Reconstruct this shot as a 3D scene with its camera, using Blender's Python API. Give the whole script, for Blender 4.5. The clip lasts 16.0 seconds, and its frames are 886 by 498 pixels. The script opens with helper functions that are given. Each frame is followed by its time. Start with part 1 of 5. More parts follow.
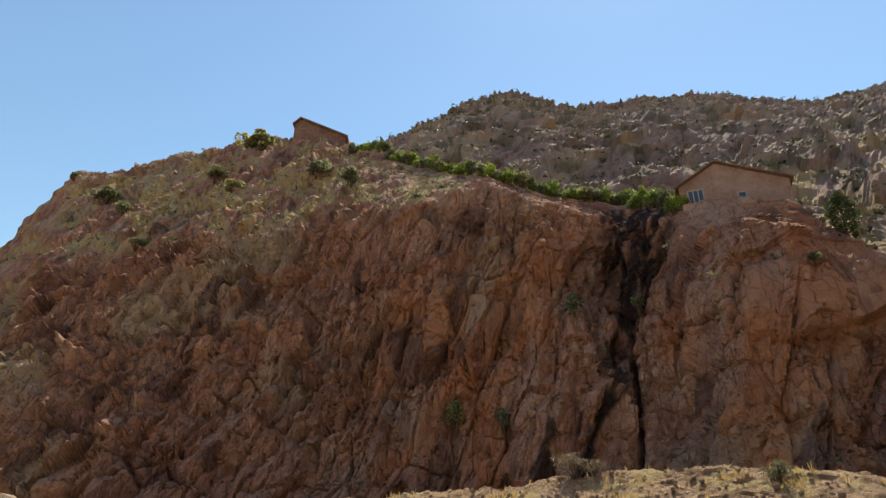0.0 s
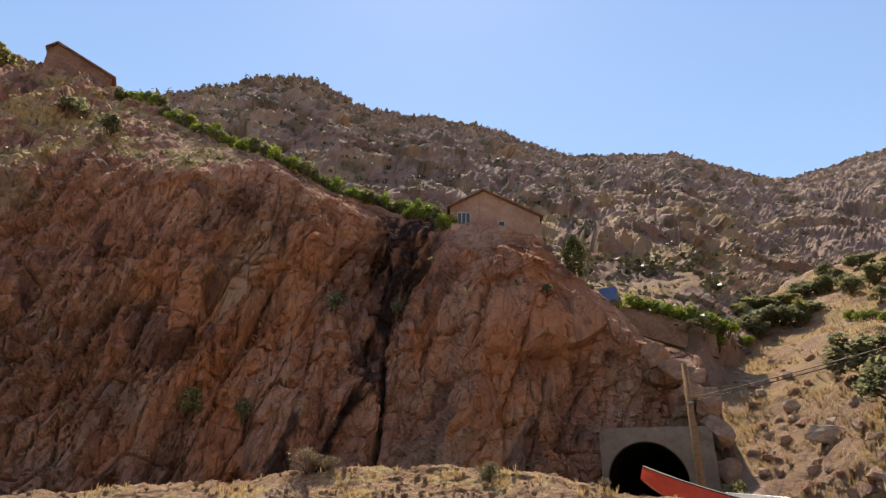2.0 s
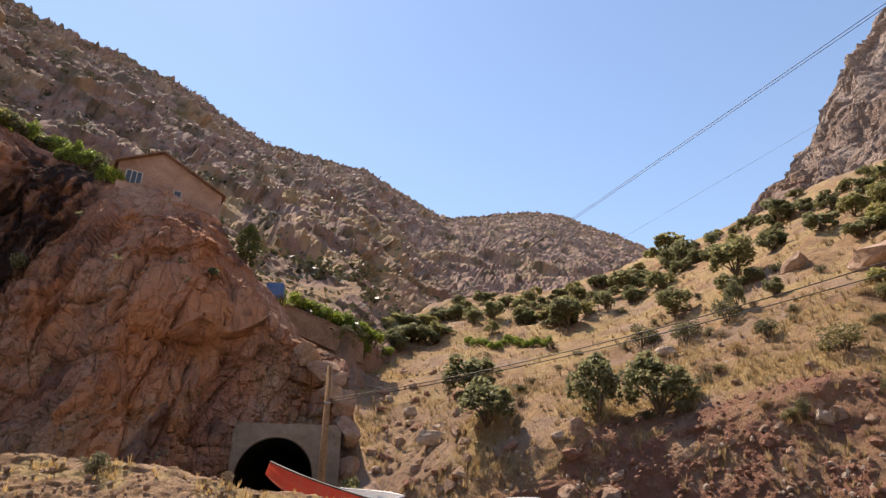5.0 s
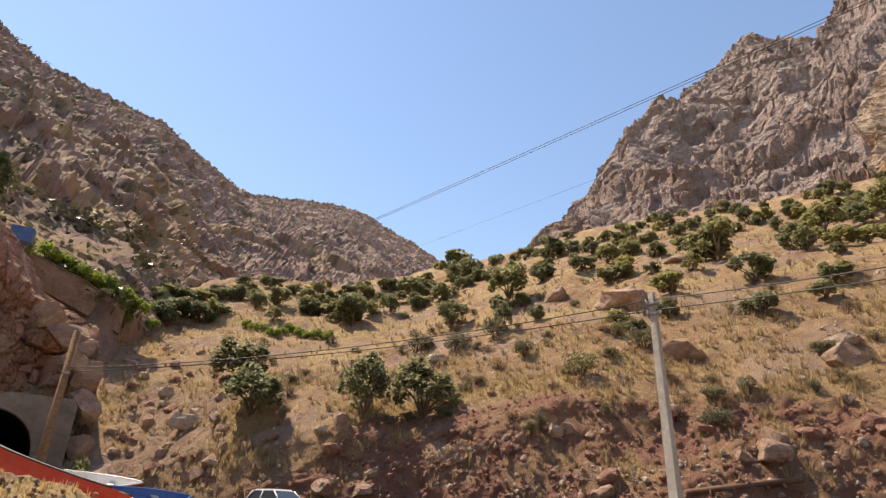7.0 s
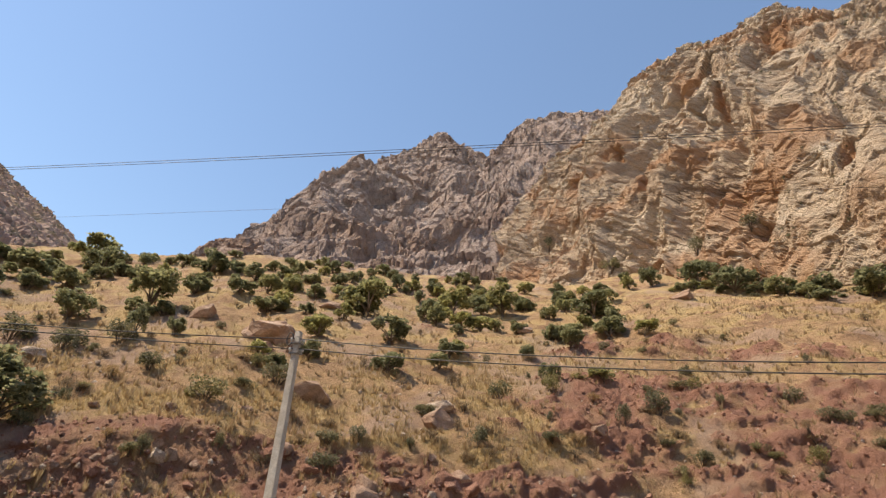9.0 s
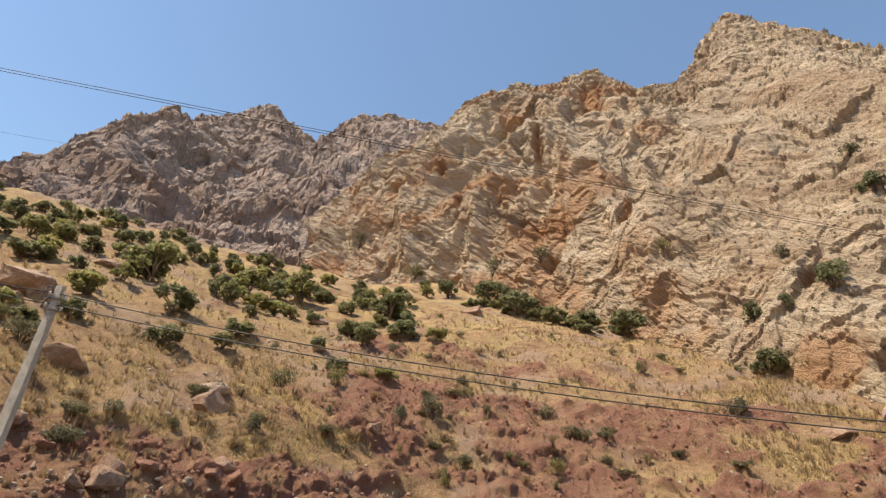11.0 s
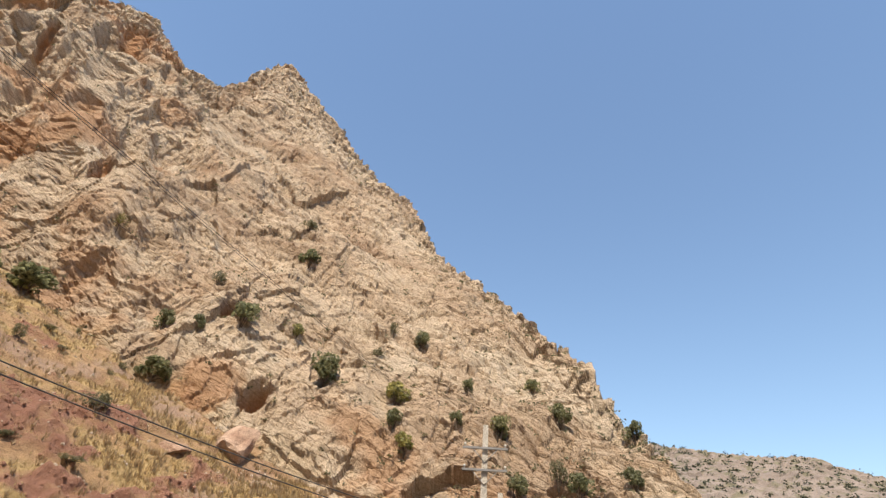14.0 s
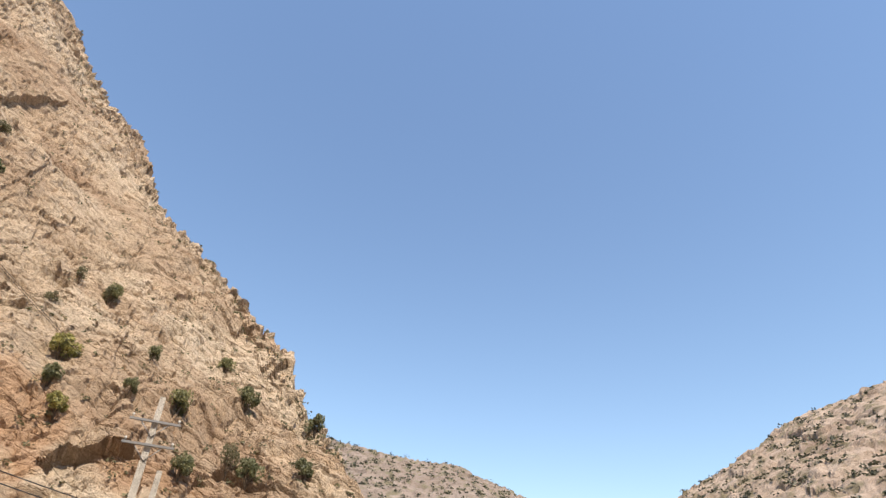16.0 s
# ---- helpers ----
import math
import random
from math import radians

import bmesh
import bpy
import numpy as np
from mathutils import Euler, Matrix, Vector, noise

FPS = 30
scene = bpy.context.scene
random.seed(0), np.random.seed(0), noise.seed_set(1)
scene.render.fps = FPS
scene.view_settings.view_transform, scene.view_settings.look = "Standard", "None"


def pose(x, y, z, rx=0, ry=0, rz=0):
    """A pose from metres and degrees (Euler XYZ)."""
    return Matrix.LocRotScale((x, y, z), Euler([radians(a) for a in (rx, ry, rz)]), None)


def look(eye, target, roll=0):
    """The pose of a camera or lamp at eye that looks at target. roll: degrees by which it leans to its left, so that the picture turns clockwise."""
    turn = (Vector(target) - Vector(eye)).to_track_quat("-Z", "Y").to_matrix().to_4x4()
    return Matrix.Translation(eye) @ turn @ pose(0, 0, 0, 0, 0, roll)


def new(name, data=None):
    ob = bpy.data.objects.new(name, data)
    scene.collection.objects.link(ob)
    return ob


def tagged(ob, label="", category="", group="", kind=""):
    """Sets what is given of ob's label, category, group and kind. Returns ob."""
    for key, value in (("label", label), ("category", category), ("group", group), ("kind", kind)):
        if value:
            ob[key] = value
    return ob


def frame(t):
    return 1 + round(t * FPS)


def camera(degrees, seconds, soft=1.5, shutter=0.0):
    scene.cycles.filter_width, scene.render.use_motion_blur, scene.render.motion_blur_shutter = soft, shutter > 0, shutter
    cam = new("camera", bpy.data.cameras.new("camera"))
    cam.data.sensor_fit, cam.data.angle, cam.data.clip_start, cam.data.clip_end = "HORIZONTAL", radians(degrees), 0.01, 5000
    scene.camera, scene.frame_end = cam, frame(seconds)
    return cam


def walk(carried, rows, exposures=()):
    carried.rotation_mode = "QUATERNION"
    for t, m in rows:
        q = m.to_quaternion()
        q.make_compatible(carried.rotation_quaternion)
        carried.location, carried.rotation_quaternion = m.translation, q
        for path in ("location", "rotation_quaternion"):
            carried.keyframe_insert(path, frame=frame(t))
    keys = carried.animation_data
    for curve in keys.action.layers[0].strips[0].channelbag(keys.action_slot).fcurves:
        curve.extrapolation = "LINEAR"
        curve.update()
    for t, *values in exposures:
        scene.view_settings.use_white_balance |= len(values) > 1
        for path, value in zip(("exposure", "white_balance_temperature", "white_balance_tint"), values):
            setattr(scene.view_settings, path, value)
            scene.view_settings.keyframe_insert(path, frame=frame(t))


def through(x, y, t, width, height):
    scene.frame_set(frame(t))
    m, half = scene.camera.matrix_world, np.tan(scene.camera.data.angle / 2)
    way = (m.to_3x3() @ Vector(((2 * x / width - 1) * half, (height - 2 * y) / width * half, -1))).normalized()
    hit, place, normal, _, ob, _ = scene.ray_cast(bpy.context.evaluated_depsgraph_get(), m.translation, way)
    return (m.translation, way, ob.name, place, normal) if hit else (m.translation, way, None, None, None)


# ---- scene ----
# The operator stands in one spot and turns round with the lens held up.
TURN = [
    (0.0, 0.00, 24.25, 1.31),
    (0.5, 8.16, 24.54, 1.33),
    (1.0, 13.50, 24.62, 0.88),
    (1.5, 18.47, 24.44, 0.54),
    (2.0, 23.70, 24.31, 1.19),
    (2.5, 29.42, 24.26, 1.29),
    (3.0, 35.14, 24.24, 1.16),
    (3.5, 40.96, 24.32, 1.04),
    (4.0, 47.01, 24.31, 0.50),
    (6.5, 71.56, 24.04, 0.97),
    (7.0, 78.04, 23.99, 1.80),
    (7.5, 85.14, 24.39, 3.49),
    (8.0, 92.75, 25.90, 4.34),
    (8.5, 102.03, 27.31, 4.35),
    (9.0, 112.25, 28.46, 3.50),
    (11.5, 138.42, 29.71, 4.68),
    (12.0, 146.56, 30.65, 4.52),
    (12.5, 157.00, 31.36, 4.20),
    (13.0, 168.65, 32.11, 4.55),
    (13.5, 179.58, 32.85, 5.01),
    (14.0, 189.21, 33.53, 4.96),
    (14.5, 197.06, 33.90, 4.89),
    (15.0, 203.24, 34.16, 4.78),
    (15.5, 210.95, 34.38, 3.95),
    (16.0, 219.66, 34.38, 3.17),
]
cam = camera(73.35, 16.0, soft=1.35)


def stand(az, pitch, roll):
    a = radians(az)
    return pose(0.05 * math.sin(a), 0.05 * math.cos(a), 1.6, 90 + pitch, 0, -az) @ pose(0, 0, 0, 0, 0, roll)


walk(cam, [(t, stand(az, p, r)) for t, az, p, r in TURN],
     exposures=[(0, 0.68, 6550, 1), (0.7, 0.68, 6650, 5), (1.5, 0.72, 6780, 10), (2.5, 0.78, 6850, 14), (4, 0.84, 6850, 16), (7, 0.87, 6850, 14),
                (9, 0.78, 6800, 11), (12.5, 0.88, 6700, 8), (16, 0.92, 6500, 11)])

# ---- daylight ----
SUN_AZ, SUN_EL = 22.0, 60.0
world = bpy.data.worlds.new("sky")
scene.world = world
world.use_nodes = True
wn = world.node_tree.nodes
sky = wn.new("ShaderNodeTexSky")
sky.sky_type = "NISHITA"
sky.sun_disc = False
sky.sun_elevation, sky.sun_rotation = radians(SUN_EL), radians(SUN_AZ)
sky.air_density, sky.dust_density, sky.ozone_density = 1.45, 0.2, 2.1
sky.altitude = 800
wn["Background"].inputs["Strength"].default_value = 0.105
world.node_tree.links.new(sky.outputs["Color"], wn["Background"].inputs["Color"])
sun = new("sun", bpy.data.lights.new("sun", "SUN"))
sun.data.energy, sun.data.angle, sun.data.color = 3.7, radians(0.55), (1.0, 0.88, 0.71)
sa, se = radians(SUN_AZ), radians(SUN_EL)
sun.matrix_world = look(Vector((math.sin(sa) * math.cos(se), math.cos(sa) * math.cos(se), math.sin(se))) * 300, (0, 0, 0))

# ---- materials ----
def mat(name, rough=0.9, metal=0.0, spec=0.3):
    m = bpy.data.materials.new(name)
    m.use_nodes = True
    b = m.node_tree.nodes["Principled BSDF"]
    b.inputs["Roughness"].default_value, b.inputs["Metallic"].default_value = rough, metal
    b.inputs["Specular IOR Level"].default_value = spec
    return m, m.node_tree, b


def wire(nt, a, b):
    nt.links.new(a, b)


def coords(nt, scale=(1, 1, 1), turn=(0, 0, 0)):
    tc, mp = nt.nodes.new("ShaderNodeTexCoord"), nt.nodes.new("ShaderNodeMapping")
    mp.inputs["Scale"].default_value, mp.inputs["Rotation"].default_value = scale, [radians(v) for v in turn]
    if any(turn):
        mp.vector_type = "TEXTURE"
    wire(nt, tc.outputs["Object"], mp.inputs["Vector"])
    return mp.outputs["Vector"]


def noise_tex(nt, vec, scale, detail=6, rough=0.6, warp=0.0):
    n = nt.nodes.new("ShaderNodeTexNoise")
    n.inputs["Scale"].default_value, n.inputs["Detail"].default_value = scale, detail
    n.inputs["Roughness"].default_value, n.inputs["Distortion"].default_value = rough, warp
    wire(nt, vec, n.inputs["Vector"])
    return n.outputs["Fac"]


def ramp(nt, fac, stops):
    r = nt.nodes.new("ShaderNodeValToRGB")
    e = r.color_ramp.elements
    while len(e) < len(stops):
        e.new(0.5)
    for k, (pos, col) in enumerate(stops):
        e[k].position = pos
        e[k].color = (*col, 1) if len(col) == 3 else col
    wire(nt, fac, r.inputs["Fac"])
    return r.outputs["Color"]


def mixed(nt, fac, a, b, kind="MIX"):
    x = nt.nodes.new("ShaderNodeMix")
    x.data_type, x.blend_type = "RGBA", kind
    for sock, v in ((x.inputs["Factor"], fac), (x.inputs[6], a), (x.inputs[7], b)):
        if isinstance(v, (int, float)):
            sock.default_value = v
        elif isinstance(v, tuple):
            sock.default_value = (*v, 1)
        else:
            wire(nt, v, sock)
    return x.outputs[2]


def bumped(nt, bsdf, height, strength, dist):
    b = nt.nodes.new("ShaderNodeBump")
    b.inputs["Strength"].default_value, b.inputs["Distance"].default_value = strength, dist
    wire(nt, height, b.inputs["Height"])
    wire(nt, b.outputs["Normal"], bsdf.inputs["Normal"])


def masked(nt, key):
    a = nt.nodes.new("ShaderNodeAttribute")
    a.attribute_name = key
    return a.outputs["Fac"]


def grey(v):
    return (v, v, v)


def rock_material(name, tones, size, stains=(), fine=1.0, streak=(1, 1, 1), turn=(0, 0, 0), speck=0.85, relief=0.05, cracks=0.0):
    """Weathered rock: broad tones, blotches, grain; stains lie where a named value of the mesh says."""
    m, nt, b = mat(name, 0.92, spec=0.2)
    v, vs = coords(nt), coords(nt, streak, turn)
    broad = noise_tex(nt, vs, 1.0 / size, 5, 0.62, 0.6)
    c = ramp(nt, broad, [(0.30, tones[0]), (0.45, tones[1]), (0.56, tones[2]), (0.72, tones[3])])
    spots = noise_tex(nt, vs if any(turn) else v, 6.0 / size, 8, 0.7, 0.3)
    c = mixed(nt, speck, c, ramp(nt, spots, [(0.28, grey(0.35)), (0.45, grey(0.9)), (0.6, grey(1.1)), (0.75, grey(1.5))]), "MULTIPLY")
    grain = noise_tex(nt, v, 40.0 / size * fine, 6, 0.75)
    c = mixed(nt, speck, c, ramp(nt, grain, [(0.3, grey(0.45)), (0.5, grey(1.0)), (0.72, grey(1.5))]), "MULTIPLY")
    if cracks:
        # fine joints, bent by noise, with dirt in them
        bend, shift, edge = nt.nodes.new("ShaderNodeTexNoise"), nt.nodes.new("ShaderNodeVectorMath"), nt.nodes.new("ShaderNodeTexVoronoi")
        bend.inputs["Scale"].default_value, bend.inputs["Detail"].default_value = 0.6 / cracks, 4
        wire(nt, vs, bend.inputs["Vector"])
        shift.operation = "MULTIPLY_ADD"
        wire(nt, bend.outputs["Color"], shift.inputs[0])
        shift.inputs[1].default_value = (cracks * 1.6,) * 3
        wire(nt, vs, shift.inputs[2])
        edge.feature = "DISTANCE_TO_EDGE"
        edge.inputs["Scale"].default_value = 1.0 / cracks
        wire(nt, shift.outputs["Vector"], edge.inputs["Vector"])
        joint = ramp(nt, edge.outputs["Distance"], [(0.0, grey(0.0)), (0.05, grey(0.75)), (0.14, grey(1.0))])
        c = mixed(nt, 0.3, c, ramp(nt, edge.outputs["Distance"], [(0.0, grey(0.25)), (0.05, grey(1.0))]), "MULTIPLY")
    for key, tone in stains:
        c = mixed(nt, masked(nt, key), c, tone)
    wire(nt, c, b.inputs["Base Color"])
    add = nt.nodes.new("ShaderNodeMath")
    add.operation = "ADD"
    wire(nt, spots, add.inputs[0])
    wire(nt, grain, add.inputs[1])
    height = add.outputs[0]
    if cracks:
        both = nt.nodes.new("ShaderNodeMath")
        both.operation = "MULTIPLY_ADD"
        wire(nt, joint, both.inputs[0])
        both.inputs[1].default_value = 0.5 * cracks / (size * relief) * 0.25
        wire(nt, height, both.inputs[2])
        height = both.outputs[0]
    bumped(nt, b, height, 1.0, size * relief)
    return m


M_RED = rock_material("red_rock", [(0.275, 0.148, 0.11), (0.41, 0.218, 0.15), (0.485, 0.275, 0.182), (0.51, 0.37, 0.275)], 5.0,
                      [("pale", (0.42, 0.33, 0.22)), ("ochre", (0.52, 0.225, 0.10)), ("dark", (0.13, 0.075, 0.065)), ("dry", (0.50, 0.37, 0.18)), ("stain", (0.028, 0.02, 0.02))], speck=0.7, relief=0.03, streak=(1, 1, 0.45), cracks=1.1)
M_MTN = rock_material("brown_mountain_rock", [(0.20, 0.128, 0.10), (0.31, 0.203, 0.16), (0.37, 0.25, 0.197), (0.42, 0.295, 0.23)], 16.0, [("dry", (0.46, 0.32, 0.17)), ("scrub", (0.09, 0.085, 0.045))], speck=0.5, relief=0.03)
M_GREY = rock_material("grey_mountain_rock", [(0.26, 0.18, 0.145), (0.37, 0.275, 0.225), (0.44, 0.335, 0.28), (0.50, 0.40, 0.34)], 24.0, [("ochre", (0.33, 0.19, 0.11))], speck=0.55, relief=0.05, cracks=6.0)
M_TAN = rock_material("tan_cliff_rock", [(0.33, 0.225, 0.146), (0.475, 0.36, 0.252), (0.54, 0.425, 0.306), (0.595, 0.49, 0.37)], 14.0,
                      [("ochre", (0.40, 0.19, 0.08)), ("dry", (0.46, 0.34, 0.17))], streak=(2.6, 2.6, 0.9), turn=(0, -23.7, 0), speck=0.6, relief=0.035, cracks=1.5)
M_FAR = rock_material("far_hill_rock", [(0.17, 0.13, 0.105), (0.215, 0.168, 0.138), (0.25, 0.198, 0.165), (0.285, 0.23, 0.19)], 60.0, [("scrub", (0.16, 0.14, 0.09))], speck=0.45, relief=0.015)
M_WEST = rock_material("tan_hill_rock", [(0.25, 0.18, 0.135), (0.33, 0.25, 0.19), (0.38, 0.295, 0.23), (0.42, 0.335, 0.265)], 40.0, [("scrub", (0.17, 0.145, 0.09))], speck=0.5, relief=0.02)
M_SLOPE = rock_material("hillside_soil", [(0.22, 0.125, 0.075), (0.33, 0.205, 0.115), (0.42, 0.27, 0.145), (0.33, 0.20, 0.12)], 5.0,
                        [("dry", (0.48, 0.345, 0.165)), ("red", (0.305, 0.157, 0.107)), ("pale", (0.38, 0.265, 0.20))])
M_BANK = rock_material("gravel_bank", [(0.26, 0.155, 0.09), (0.36, 0.23, 0.135), (0.43, 0.28, 0.17), (0.48, 0.34, 0.22)], 1.6, [("dry", (0.48, 0.36, 0.17))], fine=0.6)
# unseen floor, kept this pale so that it bounces sunlight onto the cliff
M_GROUND = rock_material("pale_bounce_gravel", [(0.44, 0.36, 0.28), (0.52, 0.43, 0.34), (0.58, 0.49, 0.39), (0.62, 0.53, 0.43)], 5.0, speck=0.5)
M_ROAD = rock_material("dusty_asphalt", [(0.05, 0.048, 0.045), (0.07, 0.066, 0.06), (0.09, 0.084, 0.075), (0.12, 0.105, 0.09)], 3.0)
M_BOULDER = rock_material("boulder_stone", [(0.25, 0.145, 0.10), (0.38, 0.25, 0.175), (0.45, 0.315, 0.23), (0.52, 0.40, 0.31)], 1.4)
M_PALE = rock_material("pale_limestone", [(0.36, 0.27, 0.20), (0.48, 0.37, 0.28), (0.55, 0.44, 0.34), (0.62, 0.52, 0.42)], 1.2)
M_RUBBLE = rock_material("red_rubble", [(0.22, 0.11, 0.075), (0.31, 0.16, 0.11), (0.36, 0.20, 0.14), (0.43, 0.27, 0.195)], 1.0)
M_CONCRETE = rock_material("weathered_concrete", [(0.22, 0.18, 0.14), (0.31, 0.255, 0.20), (0.36, 0.30, 0.24), (0.41, 0.35, 0.28)], 3.0, fine=1.6, speck=0.6)
M_POLE = rock_material("pole_concrete", [(0.42, 0.39, 0.34), (0.52, 0.48, 0.42), (0.57, 0.53, 0.47), (0.62, 0.58, 0.52)], 1.0, speck=0.4)
M_TIMBER = rock_material("weathered_timber", [(0.20, 0.125, 0.07), (0.30, 0.19, 0.105), (0.36, 0.235, 0.135), (0.42, 0.29, 0.18)], 0.8, streak=(1, 1, 0.12))
M_BRICK = rock_material("pink_brown_brickwork", [(0.38, 0.245, 0.18), (0.48, 0.325, 0.25), (0.53, 0.37, 0.29), (0.58, 0.42, 0.34)], 2.0, fine=1.5, speck=0.5)
M_ROOF = rock_material("brown_sheet_roof", [(0.24, 0.14, 0.10), (0.31, 0.18, 0.13), (0.36, 0.22, 0.16), (0.42, 0.27, 0.2)], 3.0)
# near-black tones paint in the darkness inside the tunnel
M_TUNNELSHADE = rock_material("tunnel_lining_shade", [(0.012, 0.011, 0.010), (0.02, 0.018, 0.016), (0.028, 0.025, 0.022), (0.04, 0.036, 0.03)], 3.0)
M_BARK = rock_material("grey_bark", [(0.10, 0.075, 0.055), (0.15, 0.115, 0.085), (0.19, 0.15, 0.115), (0.24, 0.2, 0.16)], 0.4, streak=(1, 1, 0.2))


def paint(name, tone, rough=0.45, metal=0.0, wear=0.25):
    """Painted metal, faded and dusty in patches."""
    m, nt, b = mat(name, rough, metal, 0.5)
    v = coords(nt)
    f = noise_tex(nt, v, 2.2, 6, 0.65)
    c = mixed(nt, ramp(nt, f, [(0.42, grey(0.0)), (0.75, grey(wear))]), tone, (0.36, 0.28, 0.2))
    c = mixed(nt, 0.5, c, ramp(nt, noise_tex(nt, v, 14, 5, 0.7), [(0.3, grey(0.75)), (0.7, grey(1.1))]), "MULTIPLY")
    wire(nt, c, b.inputs["Base Color"])
    bumped(nt, b, f, 0.15, 0.02)
    return m


M_REDPAINT = paint("red_sheet_metal", (0.62, 0.055, 0.02))
M_BLUEPAINT = paint("blue_sheet_metal", (0.05, 0.16, 0.42))
M_BLACK = paint("black_trim", (0.02, 0.02, 0.022), 0.6)
M_WHITEPAINT = paint("white_car_paint", (0.78, 0.78, 0.77), 0.3, wear=0.12)
M_MAROON = paint("maroon_boat_paint", (0.22, 0.04, 0.03), 0.45, wear=0.3)
M_REDHULL = paint("dark_red_boat_paint", (0.33, 0.03, 0.03), 0.4)
M_STEEL = paint("galvanised_steel", (0.30, 0.30, 0.30), 0.5, 0.7)
M_RUST = paint("rusty_steel", (0.17, 0.085, 0.05), 0.85, 0.2, 0.5)
M_CABLE = paint("dark_cable", (0.03, 0.03, 0.032), 0.6)
M_FRAME = paint("pale_window_frame", (0.6, 0.58, 0.54), 0.5)
M_GLASS, _nt, _b = mat("window_glass", 0.05, 0, 0.6)
_b.inputs["Base Color"].default_value = (0.05, 0.06, 0.065, 1)


def leaf_material(name, dark, mid, light, through=0.3):
    m, nt, b = mat(name, 0.5, spec=0.5)
    geo, info = nt.nodes.new("ShaderNodeNewGeometry"), nt.nodes.new("ShaderNodeObjectInfo")
    c = ramp(nt, geo.outputs["Random Per Island"], [(0.0, dark), (0.5, mid), (1.0, light)])
    c = mixed(nt, 0.7, c, ramp(nt, info.outputs["Random"], [(0.0, (0.7, 0.75, 0.75)), (0.5, (1.0, 1.0, 1.0)), (0.8, (1.25, 1.2, 1.0)), (1.0, (1.7, 1.55, 0.95))]), "MULTIPLY")
    wire(nt, c, b.inputs["Base Color"])
    t, x = nt.nodes.new("ShaderNodeBsdfTranslucent"), nt.nodes.new("ShaderNodeMixShader")
    wire(nt, c, t.inputs["Color"])
    x.inputs["Fac"].default_value = through
    wire(nt, b.outputs["BSDF"], x.inputs[1])
    wire(nt, t.outputs["BSDF"], x.inputs[2])
    wire(nt, x.outputs["Shader"], nt.nodes["Material Output"].inputs["Surface"])
    return m


M_LEAF = leaf_material("fig_leaf", (0.12, 0.125, 0.065), (0.225, 0.23, 0.12), (0.39, 0.38, 0.21), 0.55)
M_OLIVE = leaf_material("grey_green_leaf", (0.12, 0.115, 0.065), (0.20, 0.19, 0.105), (0.29, 0.265, 0.15), 0.45)
M_VINE = leaf_material("vine_leaf", (0.12, 0.17, 0.035), (0.24, 0.31, 0.06), (0.38, 0.45, 0.11), 0.5)
M_DULL = leaf_material("dry_scrub_leaf", (0.16, 0.115, 0.07), (0.26, 0.19, 0.115), (0.36, 0.27, 0.165), 0.4)
M_STRAW = leaf_material("dry_grass", (0.46, 0.32, 0.15), (0.54, 0.395, 0.195), (0.62, 0.47, 0.25), 0.5)
M_TUSSOCK = leaf_material("brown_tussock", (0.34, 0.24, 0.135), (0.43, 0.31, 0.175), (0.51, 0.385, 0.225), 0.5)
M_SCRUB = leaf_material("far_scrub_leaf", (0.05, 0.052, 0.03), (0.085, 0.085, 0.048), (0.13, 0.125, 0.07), 0.25)
M_CYPRESS = leaf_material("cypress_leaf", (0.03, 0.045, 0.02), (0.055, 0.075, 0.032), (0.10, 0.125, 0.055), 0.25)
M_WALLSTONE = rock_material("earthy_wall_stone", [(0.17, 0.115, 0.08), (0.26, 0.18, 0.125), (0.31, 0.22, 0.155), (0.37, 0.28, 0.20)], 1.2)

# ---- noise on arrays ----
EYE = np.array((0.0, 0.0, 1.6))


SHUFFLE = np.random.default_rng(4).permutation(8192).astype(np.int32)
VALUES = np.random.default_rng(5).random((8192, 3)).astype(np.float32)
SLOPES = [np.ascontiguousarray(VALUES[:, k] * 2 - 1) for k in range(3)]


def hashed(i, seed):
    """Three values in 0..1 for each row of whole numbers."""
    i = np.asarray(i).astype(np.int64)
    h = SHUFFLE[(i[:, 0] + seed * 577) & 8191]
    h = SHUFFLE[(h + i[:, 1]) & 8191]
    return VALUES[SHUFFLE[(h + i[:, 2]) & 8191]]


def smooth_noise(p, seed=0):
    """Gradient noise, about -1..1."""
    b = np.floor(p)
    x, y, z = np.ascontiguousarray((p - b).astype(np.float32).T)
    i, j, k = np.ascontiguousarray(b.astype(np.int32).T)
    i = i + seed * 577
    u, v, w = [f * f * f * (f * (f * 6 - 15) + 10) for f in (x, y, z)]
    gx, gy, gz = SLOPES
    side = []
    for dx in (0, 1):
        hx = SHUFFLE[(i + dx) & 8191] + j
        face = []
        for dy in (0, 1):
            hy = SHUFFLE[(hx + dy) & 8191] + k
            ends = []
            for dz in (0, 1):
                h = SHUFFLE[(hy + dz) & 8191]
                ends.append(gx[h] * (x - dx) + gy[h] * (y - dy) + gz[h] * (z - dz))
            face.append(ends[0] + w * (ends[1] - ends[0]))
        side.append(face[0] + v * (face[1] - face[0]))
    return (side[0] + u * (side[1] - side[0])) * 1.6


def fbm(p, octaves=4, seed=0, gain=0.5):
    total, amp = np.zeros(len(p)), 1.0
    for k in range(octaves):
        total += amp * smooth_noise(p * 2.03 ** k, seed + k)
        amp *= gain
    return total


